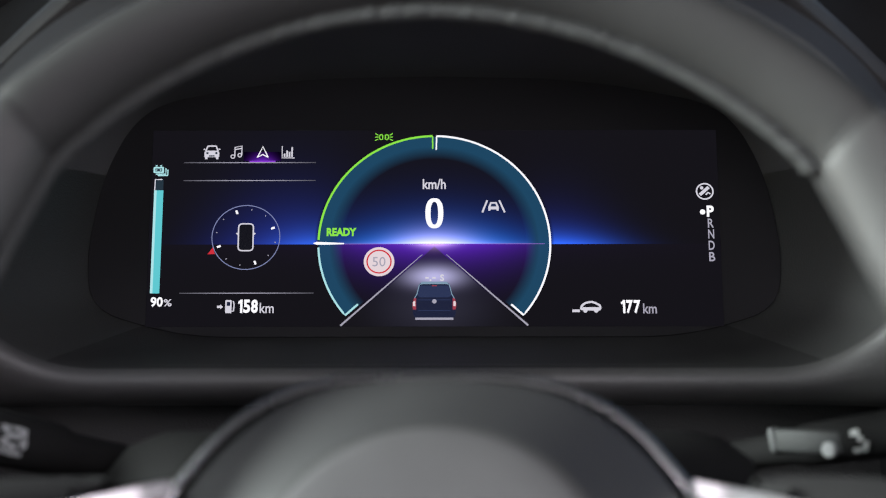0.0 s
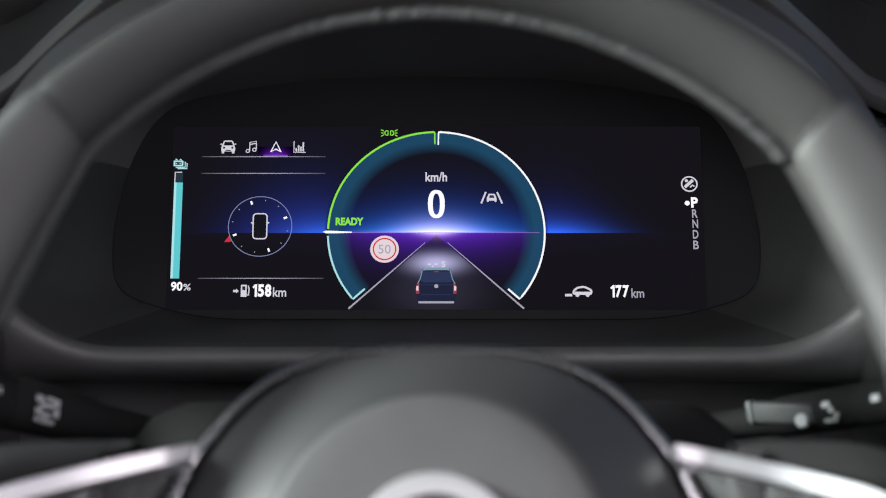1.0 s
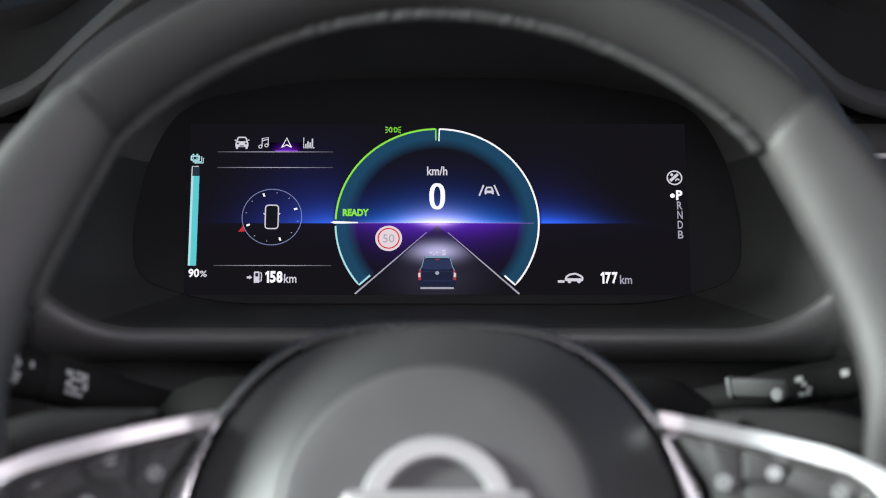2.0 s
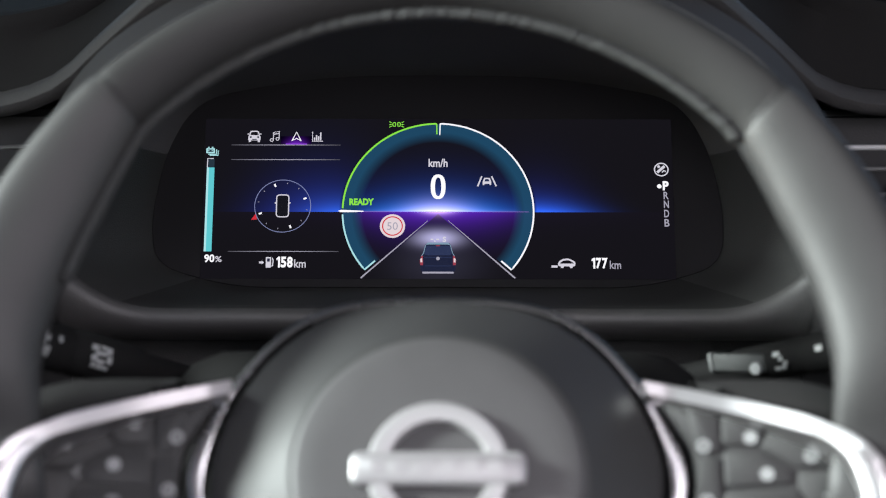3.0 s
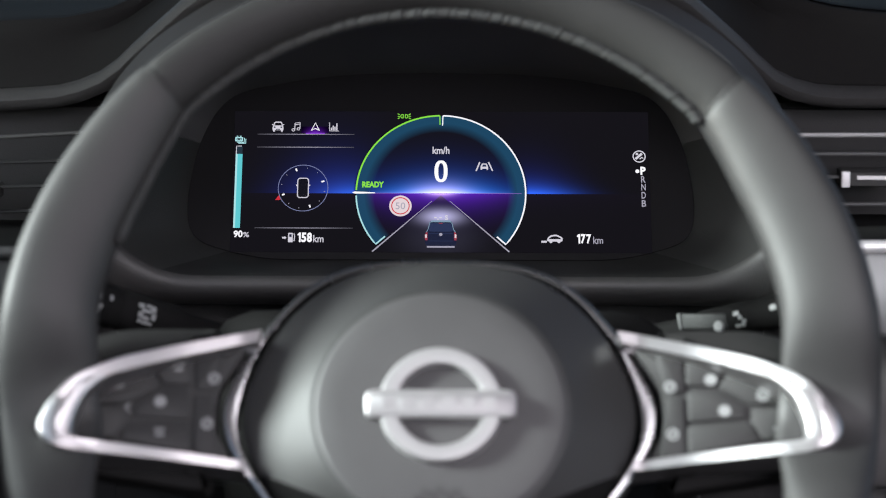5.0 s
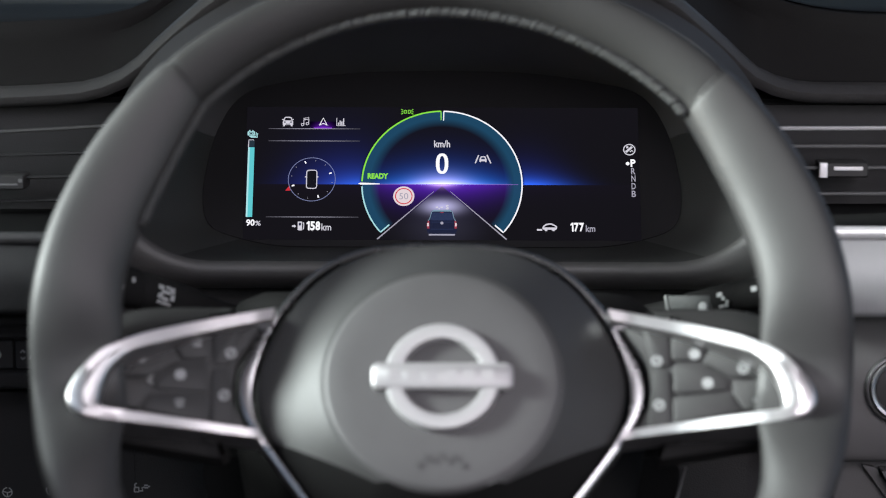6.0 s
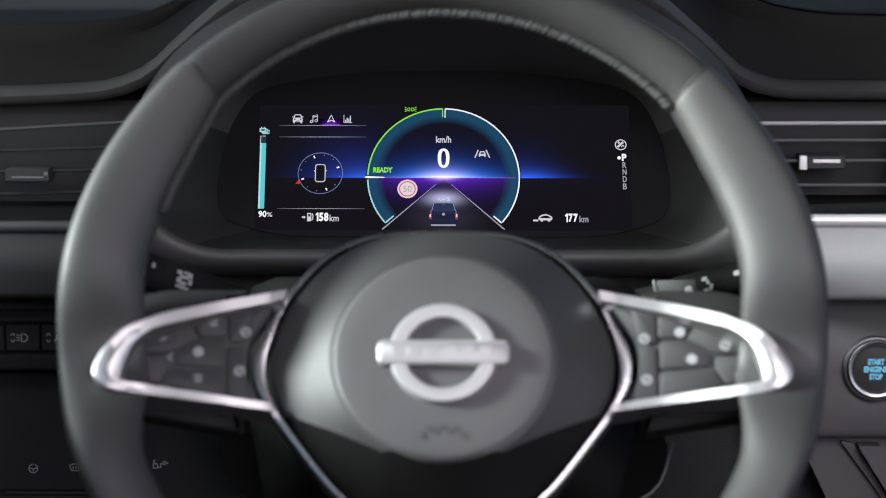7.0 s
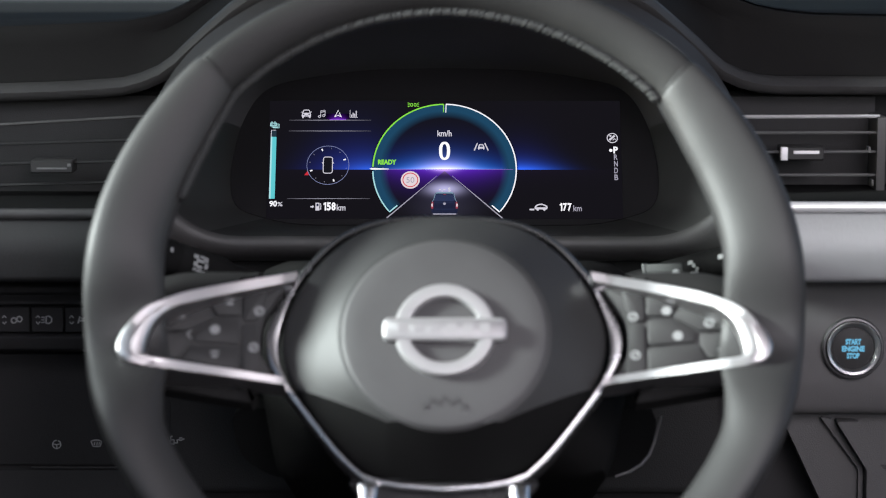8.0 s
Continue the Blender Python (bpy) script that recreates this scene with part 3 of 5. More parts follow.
# spokes: dark carrier, silver U-shaped bezel, button panel
for sgn in (1, -1):
    bm = bmesh.new()
    car = fillet([(0.097, 0.0215), (0.120, 0.0220), (0.146, 0.0215), (0.168, 0.012), (0.172, -0.030), (0.160, -0.0460), (0.100, -0.0570)], [0.004, 0.02, 0.012, 0.01, 0.012, 0.01, 0.004], 4)
    slab(bm, [(x * sgn, y) for x, y in resample(car, 64)], -0.024, -0.0035, 0.0125)
    hpiece("spoke", bm, SPOKE, wheel, "dark grey spoke body", 0.018)
    outer_l = fillet([(0.0785, 0.0150), (0.1133, 0.0081), (0.1400, 0.0018), (0.1600, -0.0068), (0.1706, -0.0205), (0.1742, -0.0297), (0.1708, -0.0368), (0.1610, -0.0405), (0.084, -0.0522)], 0.006, 4, False)
    inner_l = fillet([(0.0800, 0.0080), (0.1165, -0.0003), (0.1450, -0.0077), (0.1535, -0.0160), (0.1575, -0.0270), (0.1576, -0.0335), (0.1555, -0.0352), (0.1480, -0.0362), (0.0846, -0.0470)], [0, 0.004, 0.006, 0.004, 0.004, 0.002, 0.002, 0.002, 0], 4, False)
    oo, ii = resample(outer_l, 60, False), resample(inner_l, 60, False)
    bm = bmesh.new()
    rings = []
    for o, i in zip(oo, ii):
        ring = []
        for w, h in ((0, -0.012), (0, 0.0058), (0.04, 0.0071), (0.12, 0.0078), (0.46, 0.0078), (0.52, 0.0078), (0.58, 0.0078), (0.88, 0.0078), (0.96, 0.0071), (1, 0.0058), (1, -0.012)):
            q = o.lerp(i, w)
            k = min(1, max(0, (q.x - 0.105) / 0.055))
            up = 0.008 * k * k * (3 - 2 * k)
            k = min(1, max(0, (q.x - 0.148) / 0.012))
            dip = 0.0010 * k if w == 0.52 else 0.0
            ring.append(Vector((q.x * sgn, q.y - 0.37 * up, h - dip + up * (1 if h > -0.01 else 0))))
        rings.append(ring)
    loft(bm, rings, True, True, True)
    hpiece("spoke_bezel", bm, SILVER, wheel, "satin silver spoke bezel", 0.021)
    bm = bmesh.new()
    panel = fillet([(0.084, 0.0095), (0.140, -0.0035), (0.1595, -0.02), (0.159, -0.036), (0.150, -0.0375), (0.089, -0.0485), (0.0985, -0.03), (0.0970, -0.012)], 0.004, 3)
    slab(bm, [(x * sgn, y) for x, y in panel], -0.010, 0.0025, 0.001)
    side = hpiece("button_panel", bm, BUTTON, wheel, "black button panel", 0.0, 0.12)
    # key caps, slightly proud, with thin gaps between them
    caps = [[(0.0945, 0.006), (0.107, 0.0035), (0.107, -0.0135), (0.0990, -0.0135)],
            [(0.108, 0.0033), (0.1275, -0.0008), (0.121, -0.0105), (0.108, -0.0105)],
            [(0.1285, -0.0012), (0.139, -0.0035), (0.155, -0.0190), (0.136, -0.0190), (0.122, -0.0112)],
            [(0.1085, -0.0125), (0.121, -0.0125), (0.1335, -0.0200), (0.1335, -0.0255), (0.1085, -0.0275)],
            [(0.136, -0.0205), (0.1575, -0.0205), (0.1575, -0.0335), (0.141, -0.0355), (0.136, -0.0275)],
            [(0.108, -0.0290), (0.1345, -0.0275), (0.1395, -0.0360), (0.108, -0.0430)],
            [(0.0995, -0.0155), (0.107, -0.0155), (0.107, -0.0430), (0.0955, -0.0455)]]
    for c in caps:
        bm = bmesh.new()
        slab(bm, fillet([(x * sgn, y) for x, y in c], 0.002, 3), 0.001, 0.0045, 0.0008)
        hpiece("key", bm, BUTTON, side, "", 0.0, 0.12)
    marks = [(0.1148, -0.0025, 0), (0.0986, -0.0080, 1), (0.1406, -0.0106, 0), (0.1219, -0.0188, 2), (0.1357, -0.0216, 3), (0.1503, -0.0266, 0), (0.1217, -0.0330, 0), (0.1010, -0.0292, 1)]
    if sgn > 0:
        marks = [(0.1008, -0.0112, 1), (0.1187, -0.0077, 2), (0.1243, -0.0223, 2), (0.1412, -0.0148, 1), (0.1476, -0.0317, 0), (0.1014, -0.0335, 1)]
    for x, y, kind in marks:
        bm = bmesh.new()
        X = x * sgn
        if kind == 0:
            stroke(bm, [(X - 0.0022, y + 0.0012), (X + 0.0022, y + 0.0012)], 0.0011, 0.0045, 0.0047)
            stroke(bm, [(X - 0.0016, y - 0.0012), (X + 0.0020, y - 0.0012)], 0.0013, 0.0045, 0.0047)
        elif kind == 1:
            stroke(bm, arc(X, y, 0.0022, 0, 345, 18), 0.0011, 0.0045, 0.0047, True)
            stroke(bm, [(X - 0.0013, y - 0.0013), (X + 0.0013, y + 0.0013)], 0.0009, 0.0045, 0.0047)
        elif kind == 3:
            stroke(bm, [(X + 0.0012, y + 0.0022), (X - 0.0012, y), (X + 0.0012, y - 0.0022)], 0.0008, 0.0045, 0.0047)
        else:
            slab(bm, arc(X, y, 0.0027, 0, 340, 17), 0.0045, 0.0047)
        hpiece("key_symbol", bm, MARK, side, "", 0.0, 0.12)

# silver clips at the foot of the lower spoke, and the dark lower spoke itself
bm = bmesh.new()
slab(bm, fillet([(-0.052, -0.100), (0.052, -0.100), (0.036, -0.120), (0.040, -0.175), (-0.040, -0.175), (-0.036, -0.120)], 0.006, 3), -0.017, -0.006, 0.003)
hpiece("lower_spoke", bm, PLASTIC_BLACK, wheel, "black lower spoke")
for sgn in (1, -1):
    bm = bmesh.new()
    slab(bm, fillet([(sgn * 0.0345, -0.1065), (sgn * 0.0445, -0.1055), (sgn * 0.0435, -0.130), (sgn * 0.036, -0.130)], 0.003, 4), -0.012, 0.0065, 0.003)
    hpiece("spoke_clip", bm, CHROME, wheel, "bright chrome clip")

# faint moulded marks below the emblem
bm = bmesh.new()
for k in range(7):
    x = -0.0099 + 0.0033 * k
    y = -0.0665 + 0.0022 * (k % 2) - 22.0 * x * x
    slab(bm, fillet([(x - 0.0011, y - 0.0016), (x + 0.0011, y - 0.0016), (x + 0.0011, y + 0.0016), (x - 0.0011, y + 0.0016)], 0.0004, 2), 0.0210, 0.0229)
hpiece("moulded_marks", bm, material("moulded_mark_plastic", (0.049, 0.048, 0.0485), 0.55), wheel, "faint dark moulded marks")


# ---- instrument display ----
display = thing("instrument_display", TILT, "lit digital instrument display behind black glass", "instrument display")
cam.data.dof.use_dof = True
cam.data.dof.focus_object = display
cam.data.dof.aperture_fstop = 5.4
MM = 0.001


def field_material(name, lobes):
    """A lit picture area whose colour fades smoothly: each lobe is (colour, function of the node maths)."""
    m = bpy.data.materials.new(name)
    m.use_nodes = True
    nt = m.node_tree
    nt.nodes.remove(nt.nodes["Principled BSDF"])
    tc = nt.nodes.new("ShaderNodeTexCoord")
    sep = nt.nodes.new("ShaderNodeSeparateXYZ")
    nt.links.new(tc.outputs["Object"], sep.inputs[0])

    def op(kind, a, b=0.0, c=0.0):
        n = nt.nodes.new("ShaderNodeMath")
        n.operation = kind
        for i, v in enumerate((a, b, c)):
            if isinstance(v, (int, float)):
                n.inputs[i].default_value = v
            else:
                nt.links.new(v, n.inputs[i])
        return n.outputs[0]

    x, y = op("MULTIPLY", sep.outputs[0], 1000.0), op("MULTIPLY", sep.outputs[1], 1000.0)
    last = None
    for colour, fn in lobes:
        e = nt.nodes.new("ShaderNodeEmission")
        e.inputs[0].default_value = (*colour, 1)
        nt.links.new(op("MULTIPLY", fn(op, x, y), SCREEN_LEVEL), e.inputs[1])
        if last is None:
            last = e.outputs[0]
        else:
            add = nt.nodes.new("ShaderNodeAddShader")
            nt.links.new(last, add.inputs[0])
            nt.links.new(e.outputs[0], add.inputs[1])
            last = add.outputs[0]
    nt.links.new(last, nt.nodes["Material Output"].inputs[0])
    return m


def above(op, y, k):
    """1 at the horizon, fading upwards over k mm, 0 below it."""
    return op("MULTIPLY", op("GREATER_THAN", y, 0.0), op("EXPONENT", op("MULTIPLY", y, -1.0 / k)))


def below(op, y, k):
    return op("MULTIPLY", op("LESS_THAN", y, 0.0), op("EXPONENT", op("MULTIPLY", y, 1.0 / k)))


def bell(op, x, c, k):
    d = op("MULTIPLY", op("SUBTRACT", x, c), 1.0 / k)
    return op("EXPONENT", op("MULTIPLY", op("MULTIPLY", d, d), -1.0))


def both(op, a, b, s=1.0):
    return op("MULTIPLY", op("MULTIPLY", a, b), s)


def radius(op, x, y):
    return op("SQRT", op("ADD", op("MULTIPLY", x, x), op("MULTIPLY", y, y)))


def ramp(op, v, a, b):
    """0 at a, 1 at b, straight between."""
    return op("MINIMUM", op("MAXIMUM", op("MULTIPLY", op("SUBTRACT", v, a), 1.0 / (b - a)), 0.0), 1.0)


def inside(op, x, y):
    """The disc of the gauge; its blue ring lets little of the horizon through."""
    r = radius(op, x, y)
    return op("ADD", op("MULTIPLY", ramp(op, r, 41.0, 37.0), 0.86), op("MULTIPLY", ramp(op, r, 46.3, 45.9), 0.14))


def outside(op, x, y):
    return ramp(op, radius(op, x, y), 46.2, 48.0)


def ring_band(op, x, y, s):
    """The blue ring of the gauge: full at its edge, fading inwards, open at the bottom."""
    r = radius(op, x, y)
    opened = op("GREATER_THAN", op("ADD", y, op("MULTIPLY", op("ABSOLUTE", x), 0.86)), 0.0)
    return op("MULTIPLY", op("MULTIPLY", op("MULTIPLY", ramp(op, r, 36.5, 42.0), op("LESS_THAN", r, 46.2)), opened), s)


def on_road(op, x, y):
    """1 between the two lane lines, 0 beside them."""
    edge = op("ADD", op("MULTIPLY", op("ADD", y, 4.6), -1.088), 4.2)
    return ramp(op, op("SUBTRACT", edge, op("ABSOLUTE", x)), -0.2, 0.6)


def off_road(op, x, y):
    return op("SUBTRACT", 1.0, op("MULTIPLY", on_road(op, x, y), 0.75))


SCREEN = field_material("screen_picture", [
    ((0.44, 0.40, 0.56), lambda op, x, y: op("ADD", 0.017, 0.0)),
    ((0.014, 0.14, 0.29), lambda op, x, y: ring_band(op, x, y, 0.38)),
    ((0.010, 0.075, 0.70), lambda op, x, y: both(op, inside(op, x, y), both(op, above(op, y, 7.2), bell(op, x, 0, 38)), 0.85)),
    ((0.02, 0.33, 0.95), lambda op, x, y: both(op, inside(op, x, y), both(op, above(op, y, 3.6), bell(op, x, 0, 25)), 0.95)),
    ((0.85, 0.62, 1.0), lambda op, x, y: both(op, inside(op, x, y), both(op, above(op, y, 2.5), bell(op, x, 0, 13)), 1.45)),
    ((0.45, 0.40, 1.0), lambda op, x, y: both(op, inside(op, x, y), both(op, above(op, y, 0.6), bell(op, x, 0, 30)), 0.5)),
    ((0.10, 0.012, 0.50), lambda op, x, y: op("MULTIPLY", off_road(op, x, y), both(op, inside(op, x, y), both(op, below(op, y, 6.2), bell(op, x, 0, 36)), 1.05))),
    ((0.85, 0.55, 1.0), lambda op, x, y: both(op, below(op, y, 1.0), bell(op, x, 0, 7), 1.1)),
    ((0.015, 0.035, 0.36), lambda op, x, y: both(op, outside(op, x, y), both(op, above(op, y, 11.0), bell(op, x, -56, 26)), 0.75)),
    ((0.02, 0.12, 0.70), lambda op, x, y: both(op, outside(op, x, y), both(op, above(op, y, 4.0), bell(op, x, -46, 16)), 0.85)),
    ((0.015, 0.03, 0.34), lambda op, x, y: both(op, outside(op, x, y), both(op, above(op, y, 8.0), bell(op, x, 47, 20)), 0.6)),
    ((0.02, 0.13, 0.88), lambda op, x, y: both(op, outside(op, x, y), both(op, above(op, y, 3.0), bell(op, x, 46, 21)), 1.15)),
    ((0.03, 0.01, 0.09), lambda op, x, y: both(op, outside(op, x, y), both(op, below(op, y, 6.0), bell(op, x, 0, 75)), 0.14)),
    ((0.55, 0.53, 0.85), lambda op, x, y: both(op, on_road(op, x, y), both(op, bell(op, x, 0, 10.0), bell(op, y, -13.6, 4.0)), 0.85)),
    ((0.3, 0.3, 0.5), lambda op, x, y: both(op, on_road(op, x, y), both(op, bell(op, x, 0, 20), bell(op, y, -26, 13)), 0.06))])
FADE = field_material("screen_fading_line", [
    ((0.75, 0.73, 0.9), lambda op, x, y: op("MULTIPLY", bell(op, x, -74.5, 22), 0.5))])
PURPLE_GLOW = field_material("screen_purple_glow", [
    ((0.22, 0.03, 0.75), lambda op, x, y: op("MULTIPLY", op("MULTIPLY", bell(op, x, -69.4, 4.5), op("EXPONENT", op("MULTIPLY", op("SUBTRACT", y, 35.3), -0.55))), 0.8))])
WHITE = glow("screen_white", (0.88, 0.87, 0.92), 1.12)
GREY_UI = glow("screen_grey", (0.64, 0.62, 0.70), 1.0)
GREY_DIM = glow("screen_dim_grey", (0.46, 0.44, 0.54), 0.8)
GREEN = glow("screen_green", (0.30, 0.90, 0.07), 0.85)
CYAN = glow("screen_cyan", (0.12, 0.62, 0.68), 0.9)
CYAN_PALE = glow("screen_pale_cyan", (0.45, 0.82, 0.86), 0.9)
RED_UI = glow("screen_red", (0.75, 0.03, 0.05), 0.8)
PINK = glow("screen_sign_white", (0.85, 0.72, 0.76), 0.88)
LILAC = glow("screen_lilac", (0.30, 0.05, 0.75), 0.8)
BLUE_LINE = glow("screen_blue_white", (0.30, 0.34, 0.62), 0.7)
NAVY = glow("screen_navy", (0.009, 0.013, 0.042), 0.9)
NAVY_LIGHT = glow("screen_light_navy", (0.022, 0.034, 0.095), 0.9)
ROOF_BLUE = glow("screen_roof_blue", (0.22, 0.34, 0.46), 0.9)
TAIL = glow("screen_tail_light", (0.40, 0.05, 0.08), 0.8)
SHADE = glow("screen_dark_cell", (0.02, 0.04, 0.06), 0.8)

bm = bmesh.new()
slab(bm, gl, -0.012, 0.0, 0.0)
part("glass", bm, GLASS_BLACK, display, "glossy black display glass")


def ui(name, bm, mat, parent=None, label=""):
    """A lit element; its outline is given in millimetres on the screen."""
    for v in bm.verts:
        v.co *= MM
    return part(name, bm, mat, parent or display, label)


def ui_slab(name, pts, mat, z=0.9, parent=None, label="", th=0.08):
    bm = bmesh.new()
    slab(bm, pts, z, z + th)
    return ui(name, bm, mat, parent, label)


def ui_lines(name, lines, w, mat, z=1.0, closed=False, parent=None, label=""):
    bm = bmesh.new()
    for pts in lines:
        stroke(bm, pts, w, z, z + 0.08, closed)
    return ui(name, bm, mat, parent, label)


def rect(x0, x1, y0, y1, r=0.0):
    p = [(x0, y0), (x1, y0), (x1, y1), (x0, y1)]
    return fillet(p, r, 4) if r else p


def text_mesh(body, x0, x1, y0, y1, bold=0.0):
    """The characters as a mesh that fills the given box."""
    cu = bpy.data.curves.new("text", "FONT")
    cu.body, cu.extrude, cu.offset, cu.resolution_u = body, 0.03, bold, 3
    ob = new("text", cu)
    me = bpy.data.meshes.new_from_object(ob.evaluated_get(bpy.context.evaluated_depsgraph_get()))
    bpy.data.objects.remove(ob)
    bpy.data.curves.remove(cu)
    bm = bmesh.new()
    bm.from_mesh(me)
    bpy.data.meshes.remove(me)
    lo = [min(v.co[i] for v in bm.verts) for i in (0, 1)]
    hi = [max(v.co[i] for v in bm.verts) for i in (0, 1)]
    for v in bm.verts:
        v.co.x = x0 + (v.co.x - lo[0]) / (hi[0] - lo[0]) * (x1 - x0)
        v.co.y = y0 + (v.co.y - lo[1]) / (hi[1] - lo[1]) * (y1 - y0)
    return bm


def ui_text(name, body, x0, x1, y0, y1, mat, bold=0.015, z=1.05, parent=None):
    bm = text_mesh(body, x0, x1, y0, y1, bold)
    for v in bm.verts:
        v.co.z = z + (0.06 if v.co.z > 0 else 0.0)
    return ui(name, bm, mat, parent)


def ui_number(name, body, x0, x1, y0, y1, mat, bold=0.04, z=1.05):
    """Condensed bold figures, side by side; the 1 has a flag."""
    widths = [0.68 if ch == "1" else 1.0 for ch in body]
    gap = 0.13
    unit = (x1 - x0) / (sum(widths) + gap * (len(body) - 1))
    x = x0
    for ch, w in zip(body, widths):
        if ch == "1":
            h = y1 - y0
            e = x + unit * w
            stem = unit * 0.34
            ui_slab(name, [(e - stem, y0), (e, y0), (e, y1), (e - stem * 0.9, y1), (x, y1 - h * 0.20), (x + unit * 0.1, y1 - h * 0.34), (e - stem, y1 - h * 0.24)], mat, z)
        else:
            ui_text(name, ch, x, x + unit * w, y0, y1, mat, bold, z)
        x += unit * (w + gap)


# backlit area
ui_slab("screen_area", rect(-114, 114.2, -34.4, 49), SCREEN, 0.2)

# central gauge
ui_lines("gauge_edge", [arc(0, 0, 46.2, 91.0, 178, 40)], 0.85, GREEN, 1.0, label="green gauge arc")
ui_lines("gauge_edge", [arc(0, 0, 46.2, 182, 220.4, 24) + [(-30.2, -25.4)]], 0.8, CYAN_PALE, 1.0, label="pale cyan gauge arc")
ui_lines("gauge_edge", [[(30.4, -25.5)] + arc(0, 0, 46.2, -40.4, 88.9, 60)], 0.8, WHITE, 1.0, label="white gauge arc")
ui_lines("gauge_tick", [[(-0.75, 46.2), (-0.65, 40.6)]], 0.55, GREEN, 1.0)
ui_lines("gauge_tick", [[(0.95, 46.2), (0.75, 40.2)]], 0.55, WHITE, 1.0)
ui_slab("gauge_needle", [(-48.4, 0.15), (-47.0, 0.75), (-43, 0.6), (-36, 0.25), (-36, -0.25), (-43, -0.45), (-47.0, -0.45)], WHITE, 1.1)
ui_lines("horizon_line", [[(-44, 0.0), (44, 0.0)]], 0.22, glow("screen_horizon_line", (0.42, 0.22, 0.85), 0.6), 0.6)
ui_text("ready_text", "READY", -43.0, -31.1, 3.2, 6.7, GREEN, 0.045)
ui_text("unit_text", "km/h", -4.7, 4.6, 23.2, 27.6, GREY_UI, 0.02)
bm = bmesh.new()
oval = []
for k in range(48):
    a = 2 * math.pi * k / 48
    ca, sa = math.cos(a), math.sin(a)
    oval.append((2.55 * math.copysign(abs(ca) ** 0.82, ca), 12.9 + 5.65 * math.copysign(abs(sa) ** 0.82, sa)))
stroke(bm, oval, [1.55 + 0.55 * abs(math.cos(2 * math.pi * k / 48)) for k in range(48)], 1.0, 1.08, True)
ui("speed_digit", bm, WHITE)

# road, car and distance
for s in (-1, 1):
    bm = bmesh.new()
    stroke(bm, [(s * 4.8, -4.6), (s * 20, -18.6), (s * 37, -34.2)], [0.2, 0.55, 0.75], 0.9, 0.98)
    ui("road_line", bm, GREY_DIM)
ui_text("distance_text", "-.- s", -3.6, 3.9, -15.8, -13.0, GREY_UI, 0.012)
body = ui_slab("car_picture", fillet([(-8.4, -29.6), (-8.7, -25.5), (-8.0, -22.6), (-7.0, -21.0), (-6.2, -17.2), (-5.2, -16.0), (5.2, -16.0), (6.2, -17.2), (7.0, -21.0), (8.0, -22.6), (8.7, -25.5), (8.4, -29.6), (7.6, -31.2), (-7.6, -31.2)], 0.9, 3), NAVY, 0.7, label="dark blue van seen from behind, drawn on the screen")
ui_slab("window", fillet([(-6.7, -21.9), (-5.7, -17.6), (5.7, -17.6), (6.7, -21.9), (5.6, -22.5), (-5.6, -22.5)], 0.7, 3), NAVY_LIGHT, 0.85, body)
ui_slab("roof", fillet([(-5.9, -17.3), (-5.0, -16.0), (5.0, -16.0), (5.9, -17.3), (4.6, -17.0), (-4.6, -17.0)], 0.4, 3), ROOF_BLUE, 0.88, body)
for s in (-1, 1):
    ui_lines("pillar", [[(s * 5.9, -17.2), (s * 6.9, -21.2), (s * 7.9, -23.0)]], 0.36, ROOF_BLUE, 0.9, parent=body)
ui_slab("brake_light", rect(-1.0, 1.0, -17.9, -17.5), TAIL, 0.95, body)
ui_lines("bumper", [[(-7.5, -31.4), (7.5, -31.4)]], 0.9, GREY_DIM, 0.9, parent=body)
ui_lines("panel_line", [[(-6.6, -23.6), (6.6, -23.6)], [(-6.4, -28.0), (6.4, -28.0)]], 0.3, NAVY_LIGHT, 0.9, parent=body)
ui_slab("badge", arc(0, -24.2, 0.9, 0, 330, 11), GREY_DIM, 0.92, body)
for s in (-1, 1):
    ui_slab("tail_light", [(s * 7.2, -27.6), (s * 8.5, -27.6), (s * 8.7, -25.2), (s * 8.0, -22.8), (s * 7.2, -22.8)], TAIL, 0.9, body)
    ui_slab("light_core", [(s * 7.5, -26.2), (s * 8.4, -26.2), (s * 8.5, -24.4), (s * 7.6, -24.0)], PINK, 1.0, body)

# speed limit sign
sign = ui_slab("limit_sign", arc(-22, -7.55, 6.1, 0, 354, 59), PINK, 0.85, label="round white speed limit sign with a thin red ring")
ui_lines("red_ring", [arc(-22, -7.55, 4.75, 0, 354, 59)], 0.55, RED_UI, 0.96, True, sign)
ui_text("limit_text", "50", -24.6, -19.4, -9.6, -5.6, GREY_DIM, 0.0, 1.0, sign)

# sidelight symbol, lane symbol
def lamp_pt(x, y):
    return (-20.4 + x * 0.8, 45.8 + y * 0.9)


def lamp(s):
    return [lamp_pt(s * (1.2 + 1.2 * math.cos(radians(a))), 1.2 * math.sin(radians(a))) for a in range(-85, 86, 17)] + [lamp_pt(s * 0.7, 1.1), lamp_pt(s * 0.7, -1.1), lamp_pt(s * 1.2, -1.2)]


